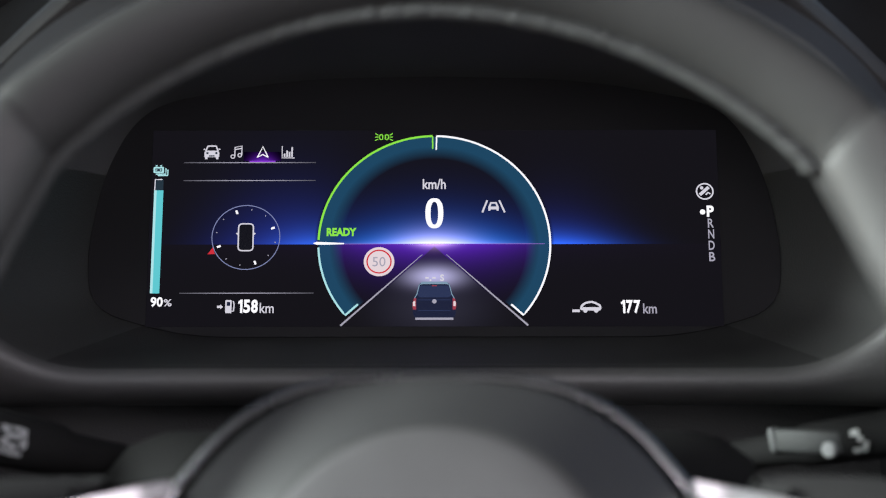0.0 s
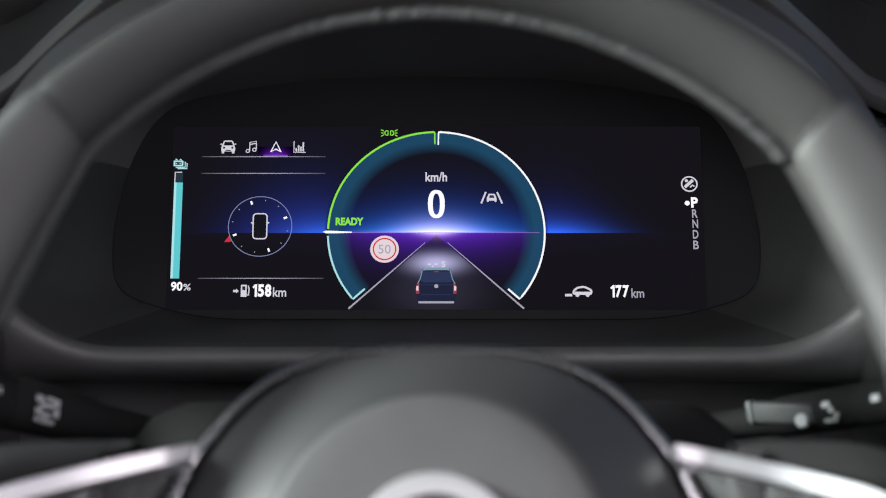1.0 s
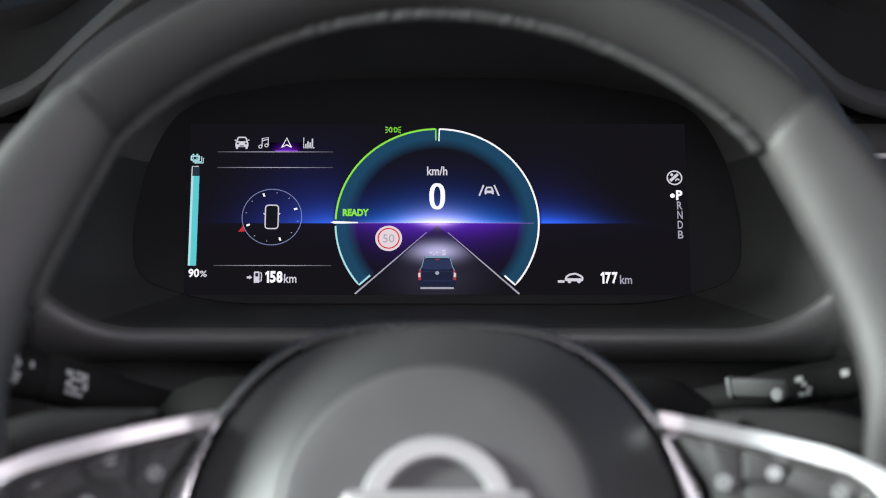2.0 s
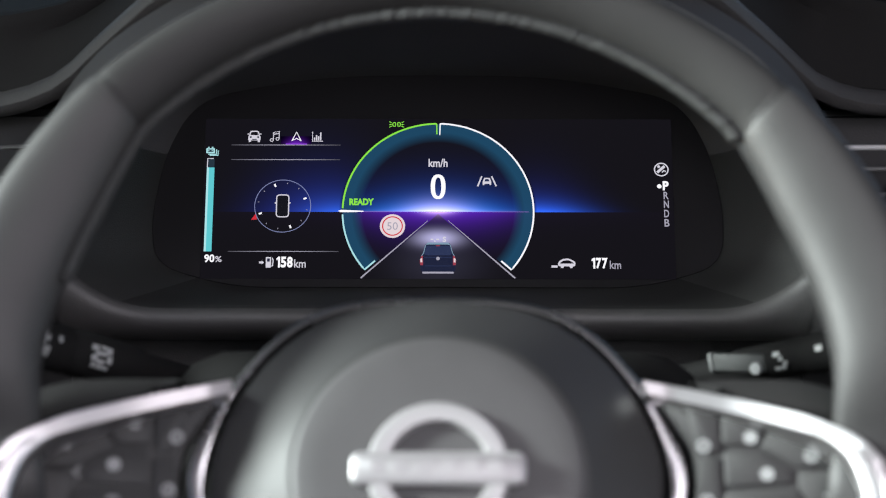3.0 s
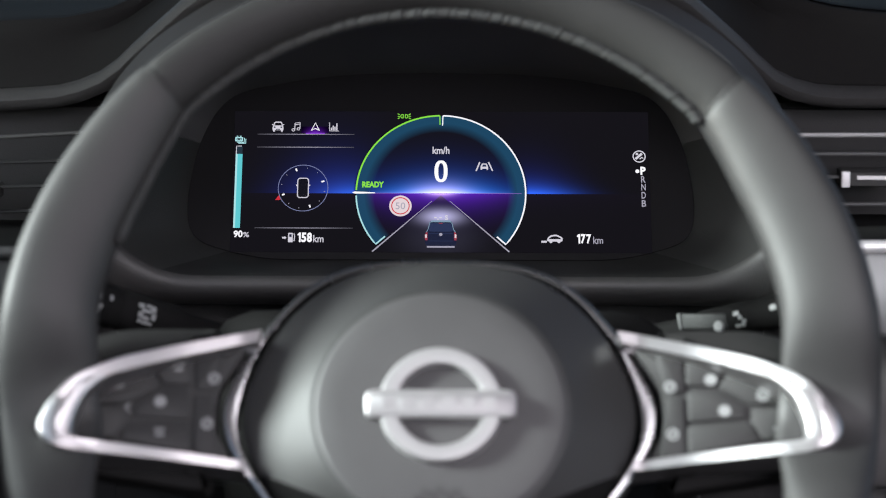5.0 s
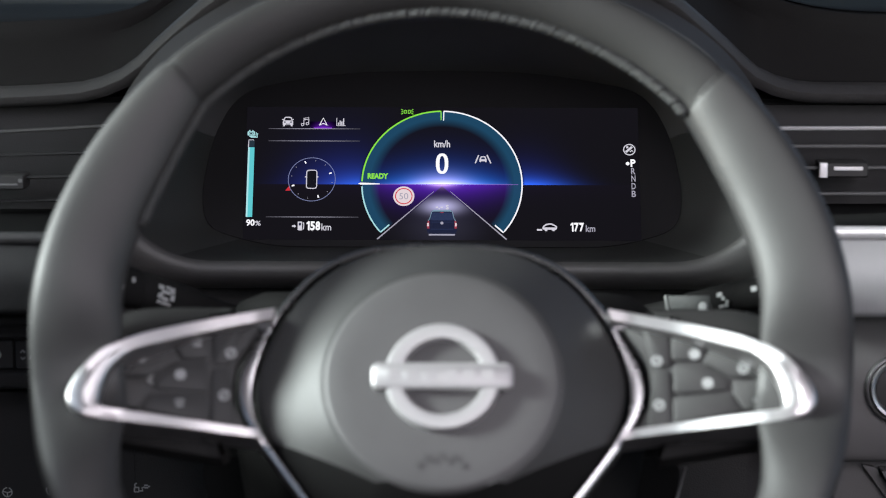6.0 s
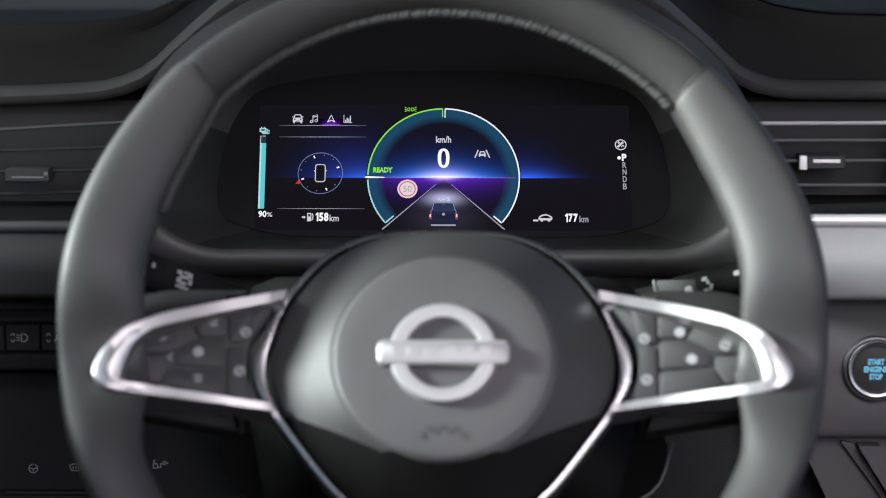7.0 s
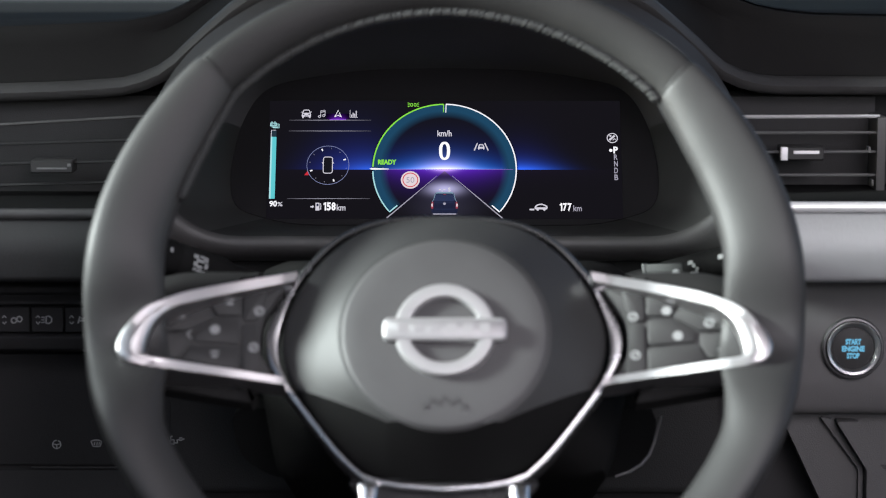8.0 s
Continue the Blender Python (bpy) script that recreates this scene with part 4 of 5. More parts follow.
sl = ui_lines("sidelight_symbol", [lamp(-1), lamp(1)], 0.42, GREEN)
for s in (-1, 1):
    ui_lines("ray", [[lamp_pt(s * 3.0, d), lamp_pt(s * 4.5, d * 1.7)] for d in (-1.0, 0.0, 1.0)], 0.38, GREEN, parent=sl)
lane = ui_lines("lane_symbol", [[(19.2, 13.2), (21.2, 18.4)], [(28.2, 13.2), (26.0, 18.4)]], 0.75, GREY_UI)
ui_slab("car_shape", fillet([(21.6, 13.9), (21.6, 15.6), (22.4, 17.6), (25.0, 17.6), (25.8, 15.6), (25.8, 13.9), (24.9, 13.9), (24.9, 14.5), (22.5, 14.5), (22.5, 13.9)], 0.3, 2), GREY_UI, 1.0, lane)
ui_slab("car_glass", [(22.5, 15.7), (22.9, 16.9), (24.5, 16.9), (24.9, 15.7)], NAVY_LIGHT, 1.1, lane)

# left panel: battery bar
bar = ui_slab("battery_bar", rect(-112.0, -108.9, -20.7, 22.9), CYAN, 0.8, label="cyan battery level bar")
ui_slab("bar_edge", rect(-112.6, -111.6, -20.7, 22.9), CYAN_PALE, 0.9, bar)
ui_slab("bar_top", rect(-112.0, -109.0, 23.0, 27.4), SHADE, 0.8, bar)
ui_lines("bar_frame", [[(-109.4, 27.6), (-112.3, 27.6), (-112.4, 23.0)]], 0.45, GREY_UI, 0.9, parent=bar)
bat = ui_slab("battery_symbol", rect(-113.2, -109.0, 30.4, 33.0, 0.4), CYAN_PALE, 0.9)
ui_slab("cell", rect(-112.5, -109.7, 31.0, 32.3, 0.2), SHADE, 1.0, bat)
ui_lines("stack", [[(-112.2, 29.9), (-108.2, 29.9), (-108.2, 32.4)], [(-111.4, 29.3), (-107.4, 29.3), (-107.4, 31.8)]], 0.5, CYAN_PALE, 0.9, parent=bat)
ui_lines("pole", [[(-112.4, 33.4), (-111.6, 33.4)], [(-110.6, 33.4), (-109.8, 33.4)], [(-112.3, 31.6), (-111.7, 31.6)], [(-110.6, 31.6), (-110.0, 31.6)]], 0.5, CYAN_PALE, 1.1, parent=bat)
ui_text("charge_text", "90", -112.2, -107.3, -26.4, -22.3, WHITE, 0.03)
ui_text("percent_text", "%", -107.0, -103.8, -26.2, -23.2, GREY_UI, 0.015)

# left panel: menu
for y in (34.85, 27.1, -20.65):
    ui_lines("panel_line", [[(-101, y), (-74, y), (-47.8, y)]], 0.34, FADE, 0.8)
nav_line = ui_lines("selected_line", [[(-74.6, 35.3), (-64.1, 35.3)]], 0.55, LILAC, 0.95)
ui_slab("selected_glow", rect(-77, -62, 35.6, 39.5), PURPLE_GLOW, 0.7, nav_line)
menu_car = ui_slab("car_symbol", fillet([(-92.9, 37.2), (-92.9, 39.3), (-92.2, 40.0), (-87.6, 40.0), (-86.9, 39.3), (-86.9, 37.2)], 0.4, 3), GREY_UI, 1.0)
ui_lines("cabin_line", [fillet([(-92.4, 39.8), (-91.6, 42.0), (-88.2, 42.0), (-87.4, 39.8)], 0.5, 3, False)], 0.6, GREY_UI, 1.0, parent=menu_car)
for x in (-92.1, -87.7):
    ui_slab("wheel", rect(x - 0.5, x + 0.5, 36.3, 37.2), GREY_UI, 1.0, menu_car)
for x in (-91.7, -88.1):
    ui_slab("lamp", arc(x, 38.9, 0.5, 0, 330, 11), SHADE, 1.1, menu_car)
for s in (-1, 1):
    ui_lines("mirror", [[(-89.9 + s * 2.7, 40.7), (-89.9 + s * 3.4, 40.5)]], 0.5, GREY_UI, 1.0, parent=menu_car)
ui_slab("grille", rect(-91.0, -88.8, 37.4, 37.9), SHADE, 1.1, menu_car)
note = ui_lines("music_symbol", [[(-80.6, 37.5), (-80.6, 41.4), (-77.8, 42.0), (-77.8, 38.1)], [(-80.6, 40.4), (-77.8, 41.0)]], 0.45, GREY_UI)
ui_lines("note_head", [arc(-81.4, 37.4, 0.75, 0, 330, 11), arc(-78.6, 38.0, 0.75, 0, 330, 11)], 0.4, GREY_UI, closed=True, parent=note)
ui_lines("navigation_symbol", [[(-69.3, 41.7), (-67.1, 37.0), (-69.3, 38.3), (-71.5, 37.0)]], 0.55, WHITE, closed=True)
chart = ui_lines("chart_symbol", [[(-61.5, 41.9), (-61.5, 36.8), (-56.4, 36.8)]], 0.4, GREY_UI)
for x, h in ((-60.5, 38.7), (-59.5, 40.0), (-58.5, 39.4), (-57.5, 41.4)):
    ui_slab("chart_bar", rect(x - 0.33, x + 0.33, 37.2, h), GREY_UI, 1.0, chart)

# left panel: compass
comp = ui_lines("compass_ring", [arc(-75.2, 2.75, 13.55, 0, 356, 89)], 0.32, BLUE_LINE, closed=True, label="thin pale blue compass ring")
for k in range(12):
    a = radians(20 + 30 * k)
    r0, r1 = (10.6, 12.2) if k % 3 == 0 else (11.6, 12.2)
    c, s = math.cos(a), math.sin(a)
    ui_lines("compass_tick", [[(-75.2 + r0 * c, 2.75 + r0 * s), (-75.2 + r1 * c, 2.75 + r1 * s)]], 0.85 if k % 3 == 0 else 0.3, WHITE if k % 3 == 0 else GREY_DIM, parent=comp)
ui_lines("car_outline", [rect(-78.2, -72.3, -2.9, 8.5, 1.6)], 0.55, GREY_UI, 1.0, True, comp)
ui_slab("car_fill", rect(-77.9, -72.6, -2.6, 8.2, 1.4), glow("screen_near_black", (0.004, 0.004, 0.008), 1.0), 0.9, comp)
ui_lines("car_mirror", [[(-78.4, 4.0), (-79.0, 4.6)], [(-72.1, 4.0), (-71.5, 4.6)]], 0.6, GREY_UI, parent=comp)
ui_slab("north_marker", [(-90.3, -4.4), (-87.4, -4.3), (-88.2, -1.4)], RED_UI, 1.0, comp, "red marker")

# range
pump = ui_slab("charge_point_symbol", rect(-82.6, -80.1, -29.0, -23.6, 0.3), GREY_UI, 1.0)
ui_slab("pump_window", rect(-82.0, -80.7, -26.0, -24.4), NAVY, 1.1, pump)
ui_lines("hose", [[(-80.0, -28.2), (-79.3, -28.2), (-79.1, -25.4), (-79.5, -24.0)]], 0.5, GREY_UI, parent=pump)
ui_slab("pointer", [(-85.8, -26.9), (-84.6, -26.9), (-84.6, -27.4), (-83.4, -26.4), (-84.6, -25.4), (-84.6, -25.9), (-85.8, -25.9)], GREY_UI, 1.0, pump)
ui_number("range_digit", "158", -77.6, -69.7, -29.0, -23.4, WHITE)
ui_text("range_unit", "km", -69.0, -63.4, -29.0, -24.8, GREY_UI, 0.01)

# right panel
tow = ui_lines("car_side_symbol", [fillet([(57.8, -27.6), (58.3, -26.0), (59.8, -24.9), (62.4, -24.5), (64.2, -25.3), (65.6, -26.2), (65.4, -27.8)], 0.6, 3)], 0.85, GREY_UI, 1.0, True)
ui_lines("sill_line", [[(58.6, -27.2), (65.0, -27.2)]], 0.9, GREY_UI, 1.0, parent=tow)
ui_slab("tow_bar", rect(54.4, 57.4, -28.8, -27.7), GREY_UI, 1.0, tow)
ui_slab("wheel", arc(59.6, -28.2, 0.85, 0, 330, 11), GREY_UI, 1.0, tow)
ui_slab("wheel", arc(63.9, -28.2, 0.85, 0, 330, 11), GREY_UI, 1.0, tow)
ui_number("trip_digit", "177", 73.6, 81.4, -29.3, -23.8, WHITE)
ui_text("trip_unit", "km", 82.4, 87.8, -29.4, -25.2, GREY_DIM, 0.012)
park = ui_lines("round_symbol", [arc(108.6, 22.1, 3.3, 0, 350, 35)], 0.6, GREY_UI, closed=True)
ui_lines("slash", [[(106.6, 20.6), (110.2, 23.9)]], 1.3, GREY_UI, parent=park)
ui_slab("dot", arc(107.4, 23.6, 0.7, 0, 330, 11), GREY_UI, 1.0, park)
ui_lines("hook", [[(108.9, 20.6), (109.9, 21.6), (110.8, 21.0)]], 0.6, GREY_UI, parent=park)
ui_slab("gear_dot", arc(107.4, 13.3, 1.1, 0, 342, 19), WHITE, 1.0)
for ch, y, m, h in (("P", 13.6, WHITE, 2.4), ("R", 8.5, GREY_DIM, 1.95), ("N", 3.9, GREY_DIM, 1.95), ("D", -0.9, GREY_DIM, 1.95), ("B", -5.7, GREY_DIM, 1.95)):
    w = 1.45 if ch == "P" else 1.2
    ui_text("gear_letter", ch, 110.5 - w, 110.5 + w, y - h, y + h, m, 0.04 if ch == "P" else 0.015)


# ---- steering column and stalks ----
SHROUD = material("shroud_plastic", (0.011, 0.0108, 0.0108), 0.75, grain=0.4, grain_size=0.0009, spec=0.06)
column = thing("steering_column", WHEEL, "dark grey plastic steering column shroud behind the wheel", "steering column")
bm = bmesh.new()
rings = []
for h, w, t, b in ((-0.019, 0.045, 0.012, -0.045), (-0.035, 0.055, 0.018, -0.055), (-0.070, 0.085, 0.036, -0.065), (-0.096, 0.112, 0.058, -0.07), (-0.102, 0.116, 0.0625, -0.07), (-0.115, 0.118, 0.0635, -0.07), (-0.20, 0.112, 0.060, -0.06), (-0.24, 0.10, 0.055, -0.05)):
    o = resample(fillet([(-w, t - 0.018), (-w * 0.86, t), (w * 0.86, t), (w, t - 0.018), (w * 0.8, b), (-w * 0.8, b)], 0.012, 4), 48)
    rings.append([Vector((p.x, p.y, h)) for p in o])
loft(bm, rings, True, True, True)
part("shroud", bm, SHROUD, column)
# thin silver tube that stands for the highlight on the lower cover's edge
bm = bmesh.new()
inv = WHEEL.inverted()
tube(bm, [inv @ Vector(p) for p in ((0.1285, -0.142, 0.868), (0.1270, -0.14, 0.8604), (0.1250, -0.14, 0.852), (0.1223, -0.14, 0.8443), (0.1175, -0.14, 0.8385), (0.1106, -0.14, 0.834), (0.102, -0.14, 0.831))], 0.0009, 6)
part("edge_highlight", bm, SILVER, column, "thin silver curve standing for an edge highlight")
bm = bmesh.new()
o = fillet([(-0.128, 0.872), (0.128, 0.872), (0.122, 0.842), (0.100, 0.829), (-0.100, 0.829), (-0.122, 0.842)], 0.012, 4)
loft(bm, [[inv @ Vector((p.x, y, p.y)) for p in o] for y in (-0.139, -0.05)], True, True, True)
part("lower_cover", bm, SHROUD, column)


def stalk(root, tip, thick=1.0):
    root, tip = Vector(root), Vector(tip)
    ob = thing("control_stalk", pose(*root), "black control stalk with small white printed marks", "stalk", "stalks on the steering column")

    def spart(name, bm, mat, label="", smooth=40):
        p = part(name, bm, mat, ob, label, smooth)
        p.matrix_parent_inverse = ob.matrix_world.inverted()
        return p
    d = (tip - root)
    bm = bmesh.new()
    ks = ((0.0, 0.008), (0.25, 0.0085), (0.30, 0.0105), (0.62, 0.0115), (0.64, 0.0108), (0.66, 0.0118), (1.08, 0.0125), (1.17, 0.0115), (1.22, 0.006))
    tube(bm, [root + d * k for k, _ in ks], [r * thick for _, r in ks], 20)
    spart("arm", bm, SHROUD)
    u = d.normalized()
    front = Vector((0, -1, 0.25))
    front = (front - u * front.dot(u)).normalized()
    cross = u.cross(front)

    def mark(bm, k, a, sa, sc, r=0.0016 + 0.0122 * thick):
        """A small raised printed patch at share k of the length, a off the middle line."""
        ang = a / r
        c = root + d * k
        vs = []
        for i in (0, 1):
            for e1, e2 in ((-1, -1), (1, -1), (1, 1), (-1, 1)):
                aa = ang + e2 * sc / r / 2
                n = front * math.cos(aa) + cross * math.sin(aa)
                vs.append(bm.verts.new(c + u * sa * e1 / 2 + n * (r - 0.0016 + 0.0004 * i)))
        for f in ((0, 1, 2, 3), (4, 5, 6, 7), (0, 1, 5, 4), (1, 2, 6, 5), (2, 3, 7, 6), (3, 0, 4, 7)):
            bm.faces.new([vs[j] for j in f])
    return ob, spart, mark


ob, spart, mark = stalk((-0.108, -0.120, 0.9425), (-0.1855, -0.165, 0.9745), 0.9)
for k, cells in ((0.515, ((0.0036, 0.0042, 0.0030, 0.0026), (-0.0004, 0.0048, 0.0028, 0.0016), (-0.0030, 0.0036, 0.0026, 0.0034), (0.0006, 0.0018, 0.0050, 0.0020), (0.0034, -0.0008, 0.0026, 0.0030), (-0.0036, -0.0006, 0.0022, 0.0036), (0.0004, -0.0022, 0.0036, 0.0022), (-0.0010, -0.0048, 0.0054, 0.0018), (0.0032, -0.0044, 0.0020, 0.0020))),
                 (0.80, ((0.0006, 0.0052, 0.0038, 0.0018), (-0.0012, 0.0030, 0.0020, 0.0026), (0.0022, 0.0028, 0.0018, 0.0030), (0.0, 0.0004, 0.0020, 0.0018), (-0.0016, -0.0024, 0.0030, 0.0028), (0.0020, -0.0026, 0.0030, 0.0024), (0.0, -0.0052, 0.0056, 0.0020), (-0.0072, 0.0036, 0.0016, 0.0030)))):
    for du, a, w, h in cells:
        bm = bmesh.new()
        mark(bm, k + du / 0.095, a + 0.001, w, h)
        spart("printed_mark", bm, MARK)
R0, R1 = Vector((0.108, -0.110, 0.9430)), Vector((0.186, -0.158, 0.9690))
ob, spart, mark = stalk(R0, R1, 0.72)
for k, a, w, h in ((0.535, -0.0030, 0.0030, 0.0024), (0.555, -0.0004, 0.0018, 0.0022), (0.575, 0.0020, 0.0018, 0.0018), (0.535, 0.0042, 0.0030, 0.0016), (0.565, 0.0040, 0.0016, 0.0020), (0.745, -0.0024, 0.0032, 0.0030), (0.825, -0.0030, 0.0020, 0.0024), (0.835, -0.0002, 0.0018, 0.0026), (0.845, 0.0026, 0.0020, 0.0022)):
    bm = bmesh.new()
    mark(bm, k, a, w, h)
    spart("printed_mark", bm, MARK)
# slide switch along the root of the stalk and its round index dot
along = (R1 - R0).normalized()
ahead = Vector((0, -1, 0.25))
ahead = (ahead - along * ahead.dot(along)).normalized()
upward = ahead.cross(along)
upward = upward if upward.z > 0 else -upward
GREY_SWITCH = material("grey_switch_plastic", (0.028, 0.0295, 0.029), 0.6, grain=0.8, grain_size=0.0008)


def switch_block(name, k0, k1, half, mat, label):
    bm = bmesh.new()
    rings = []
    for k, f in ((k0, 0.86), (k0 + 0.008, 1.0), (k1 - 0.008, 1.0), (k1, 0.86)):
        c = R0.lerp(R1, k) + ahead * 0.0052 + upward * (0.0042 - 0.0165 * (k - 0.19))
        o = fillet([(-0.003, -half * f), (0.003 * f, -half * f), (0.003 * f, half * f), (-0.003, half * f)], 0.0012, 3)
        rings.append([c + ahead * p.x + upward * p.y for p in o])
    loft(bm, rings, True, True, True)
    spart(name, bm, mat, label)


switch_block("slide_switch", 0.218, 0.47, 0.0040, GREY_SWITCH, "grey ribbed slide switch")
# end face in a paler grey that stands for light on it
switch_block("switch_end", 0.190, 0.215, 0.0044, material("lit_switch_plastic", (0.085, 0.088, 0.087), 0.5), "pale end of the slide switch")
bm = bmesh.new()
c = R0.lerp(R1, 0.425) - upward * 0.0020
tube(bm, [c + ahead * 0.0050, c + ahead * 0.0090, c + ahead * 0.0094], [0.0027, 0.0027, 0.0023], 20)
spart("index_dot", bm, MARK, "round white index dot")


# ---- air vents ----
def vent(x0, x1, lines, knob, label, edge, slat):
    """lines: height of each slat at x0 and at x1; the first is the bright top line."""
    y = -0.063
    ob = thing("air_vent", pose((x0 + x1) / 2, y, 1.01), label, "air vent", "dashboard air vents")

    def vpart(name, bm, mat, label=""):
        p = part(name, bm, mat, ob, label)
        p.matrix_parent_inverse = ob.matrix_world.inverted()
        return p

    def rail(bm, za, zb, h, y0, y1):
        loft(bm, [[Vector((x, a, z + b)) for a, b in ((y1, -h / 2), (y0 + 0.0008, -h / 2), (y0, 0), (y0 + 0.0008, h / 2), (y1, h / 2))] for x, z in ((x0, za), (x1, zb))], True, True, True)
    bm = bmesh.new()
    box(bm, x0 - 0.002, x1 + 0.002, y + 0.028, y + 0.034, 0.975, 1.05)
    vpart("back", bm, PLASTIC_BLACK)
    za, zb = lines[0]
    bm = bmesh.new()
    rail(bm, za, zb, 0.0019, y - 0.002, y + 0.002)
    vpart("top_line", bm, edge, "thin metal line")
    for i, (za, zb) in enumerate(lines[1:]):
        bm = bmesh.new()
        rail(bm, za, zb, 0.0015, y + 0.001, y + 0.006)
        vpart("slat", bm, slat)
    kx0, kx1, kz0, kz1 = knob
    bm = bmesh.new()
    pts = fillet([(kx0, kz0), (kx1, kz0), (kx1, kz1), (kx0, kz1)], 0.0012, 3)
    loft(bm, [[Vector((p.x, y + a, p.y)) for p in pts] for a in (0.012, -0.004)] + [[Vector((kx0 + (p.x - kx0) * 0.96 + 0.0005, y - 0.0055, (kz0 + kz1) / 2 + (p.y - (kz0 + kz1) / 2) * 0.8)) for p in pts]], True, True, True)
    vpart("slider", bm, BUTTON, "black slider")
    return ob, vpart, y


ob, vpart, y = vent(0.172, 0.268, [(1.0395, 1.0400), (1.0293, 1.0296), (1.0172, 1.0178), (1.0030, 1.0033)], (0.2070, 0.2335, 1.0131, 1.0215), "black air vent with thin horizontal slats and a chrome slider", BRIGHT, SLAT)
bm = bmesh.new()
box(bm, 0.2066, 0.2112, y - 0.0066, y - 0.003, 1.0132, 1.0214, 0.0008)
vpart("slider_cap", bm, BRIGHT, "bright chrome cap")
bm = bmesh.new()
box(bm, 0.2145, 0.2305, y - 0.0064, y - 0.004, 1.0172, 1.0192, 0.0004)
vpart("slider_line", bm, BRIGHT, "bright chrome line")
for x, z in ((0.2625, 1.0190), (0.2650, 0.9985)):
    bm = bmesh.new()
    box(bm, x - 0.0007, x + 0.0007, y + 0.001, y + 0.010, z - 0.0018, z + 0.0018, 0.0003)
    vpart("pin", bm, SLAT, "small grey upright pin")
bm = bmesh.new()
sweep_x(bm, fillet([(-0.066, 0.991), (-0.066, 1.040), (-0.03, 1.040), (-0.03, 0.991)], 0.002, 3), 0.2665, 0.2715)
vpart("side_frame", bm, LIP, "grey side frame")
# left vent: line and slats in darker materials that stand for shade
ob, vpart, y = vent(-0.335, -0.172, [(1.0306, 1.0402), (1.0200, 1.0252), (1.0085, 1.0119), (0.9947, 0.9993)], (-0.2550, -0.2290, 1.0048, 1.0128), "black air vent with thin horizontal slats toned down for shade and a dark slider", LIP, PLASTIC_BLACK)
bm = bmesh.new()
box(bm, -0.2510, -0.2325, y - 0.0062, y - 0.004, 1.0074, 1.0083, 0.0003)
vpart("slider_line", bm, SLAT, "thin dull grey line")
bm = bmesh.new()
box(bm, -0.2322, -0.2300, y - 0.0062, y - 0.004, 1.0090, 1.0108, 0.0003)
vpart("slider_line", bm, SLAT, "thin dull grey line")

# ---- trim bands ----
bandr = thing("trim_band", pose(0.5, -0.13, 0.97), "brushed grey dashboard trim band with a bright upper edge", "dashboard trim", "dashboard trim bands")
bandl = thing("trim_band", pose(-0.4, -0.13, 0.97), "woven dashboard trim band, darkened with its upper edge to stand for shade", "dashboard trim", "dashboard trim bands")
# left face and edge take darker materials in place of shade
for ob, x0, x1, face, edge, dz in ((bandr, 0.1745, 0.95, BAND, BRIGHT, 0.0), (bandl, -0.455, -0.1745, BAND_SHADED, LIP, -0.0045)):
    bm = bmesh.new()
    prof = fillet([(-0.070, 0.990 + dz), (-0.1315, 0.989 + dz), (-0.1400, 0.970), (-0.1390, 0.9490), (-0.1340, 0.9470), (-0.050, 0.947)], [0, 0.002, 0.012, 0.003, 0.002, 0], 5)
    sweep_x(bm, prof, x0, x1)
    p = part("face", bm, face, ob)
    p.matrix_parent_inverse = ob.matrix_world.inverted()
    bm = bmesh.new()
    prof = fillet([(-0.128, 0.9945 + dz), (-0.1325, 0.9952 + dz), (-0.1348, 0.992 + dz), (-0.1330, 0.9885 + dz), (-0.128, 0.9885 + dz)], [0, 0.002, 0.003, 0.002, 0], 4)
    sweep_x(bm, prof, x0 - (0.001 if x0 > 0 else 0), x1 + (0.001 if x0 < 0 else 0))
    p = part("upper_edge", bm, edge, ob, "bright chrome upper edge" if x0 > 0 else "upper edge, greyed to stand for shade")
    p.matrix_parent_inverse = ob.matrix_world.inverted()
for x0, x1, dz in ((0.172, 0.95, 0.0), (-0.455, -0.172, -0.0045)):
    bm = bmesh.new()
    sweep_x(bm, fillet([(-0.030, 0.9945 + dz), (-0.1285, 0.9938 + dz), (-0.1285, 0.9890 + dz), (-0.030, 0.9890 + dz)], 0.001, 2), x0, x1)
    dpart("vent_sill", bm, RUBBER, "black sill under the vent")
bm = bmesh.new()
sweep_x(bm, fillet([(-0.05, 0.988), (-0.1325, 0.99), (-0.141, 0.970), (-0.139, 0.9475), (-0.05, 0.9475)], [0, 0.002, 0.012, 0.003, 0], 5), 0.1700, 0.1745)
p = part("end_cap", bm, CHROME, bandr, "bright end cap")
p.matrix_parent_inverse = bandr.matrix_world.inverted()

# ---- start button panel ----
bm = bmesh.new()
prof = fillet([(-0.050, 0.9445), (-0.086, 0.9445), (-0.0905, 0.938), (-0.0925, 0.875), (-0.088, 0.858), (-0.050, 0.852)], [0, 0.003, 0.004, 0.012, 0.006, 0], 5)
sweep_x(bm, prof, 0.1905, 0.95)
dpart("start_panel", bm, PLASTIC_SOFT, "dark grey grained switch panel")
start = thing("start_button", pose(0.2497, -0.0925, 0.9005, 87, 0, 0), "round black start button with a knurled silver ring", "start button")
bm = bmesh.new()
rings = []
N = 144
for r0, h in ((0.0192, 0.0), (0.0190, 0.0022), (0.0183, 0.0032), (0.0172, 0.0034), (0.0168, 0.0026), (0.0166, 0.0)):
    rings.append([Vector((r0 * math.cos(2 * math.pi * k / N), r0 * math.sin(2 * math.pi * k / N), h)) for k in range(N)])
loft(bm, rings, True)
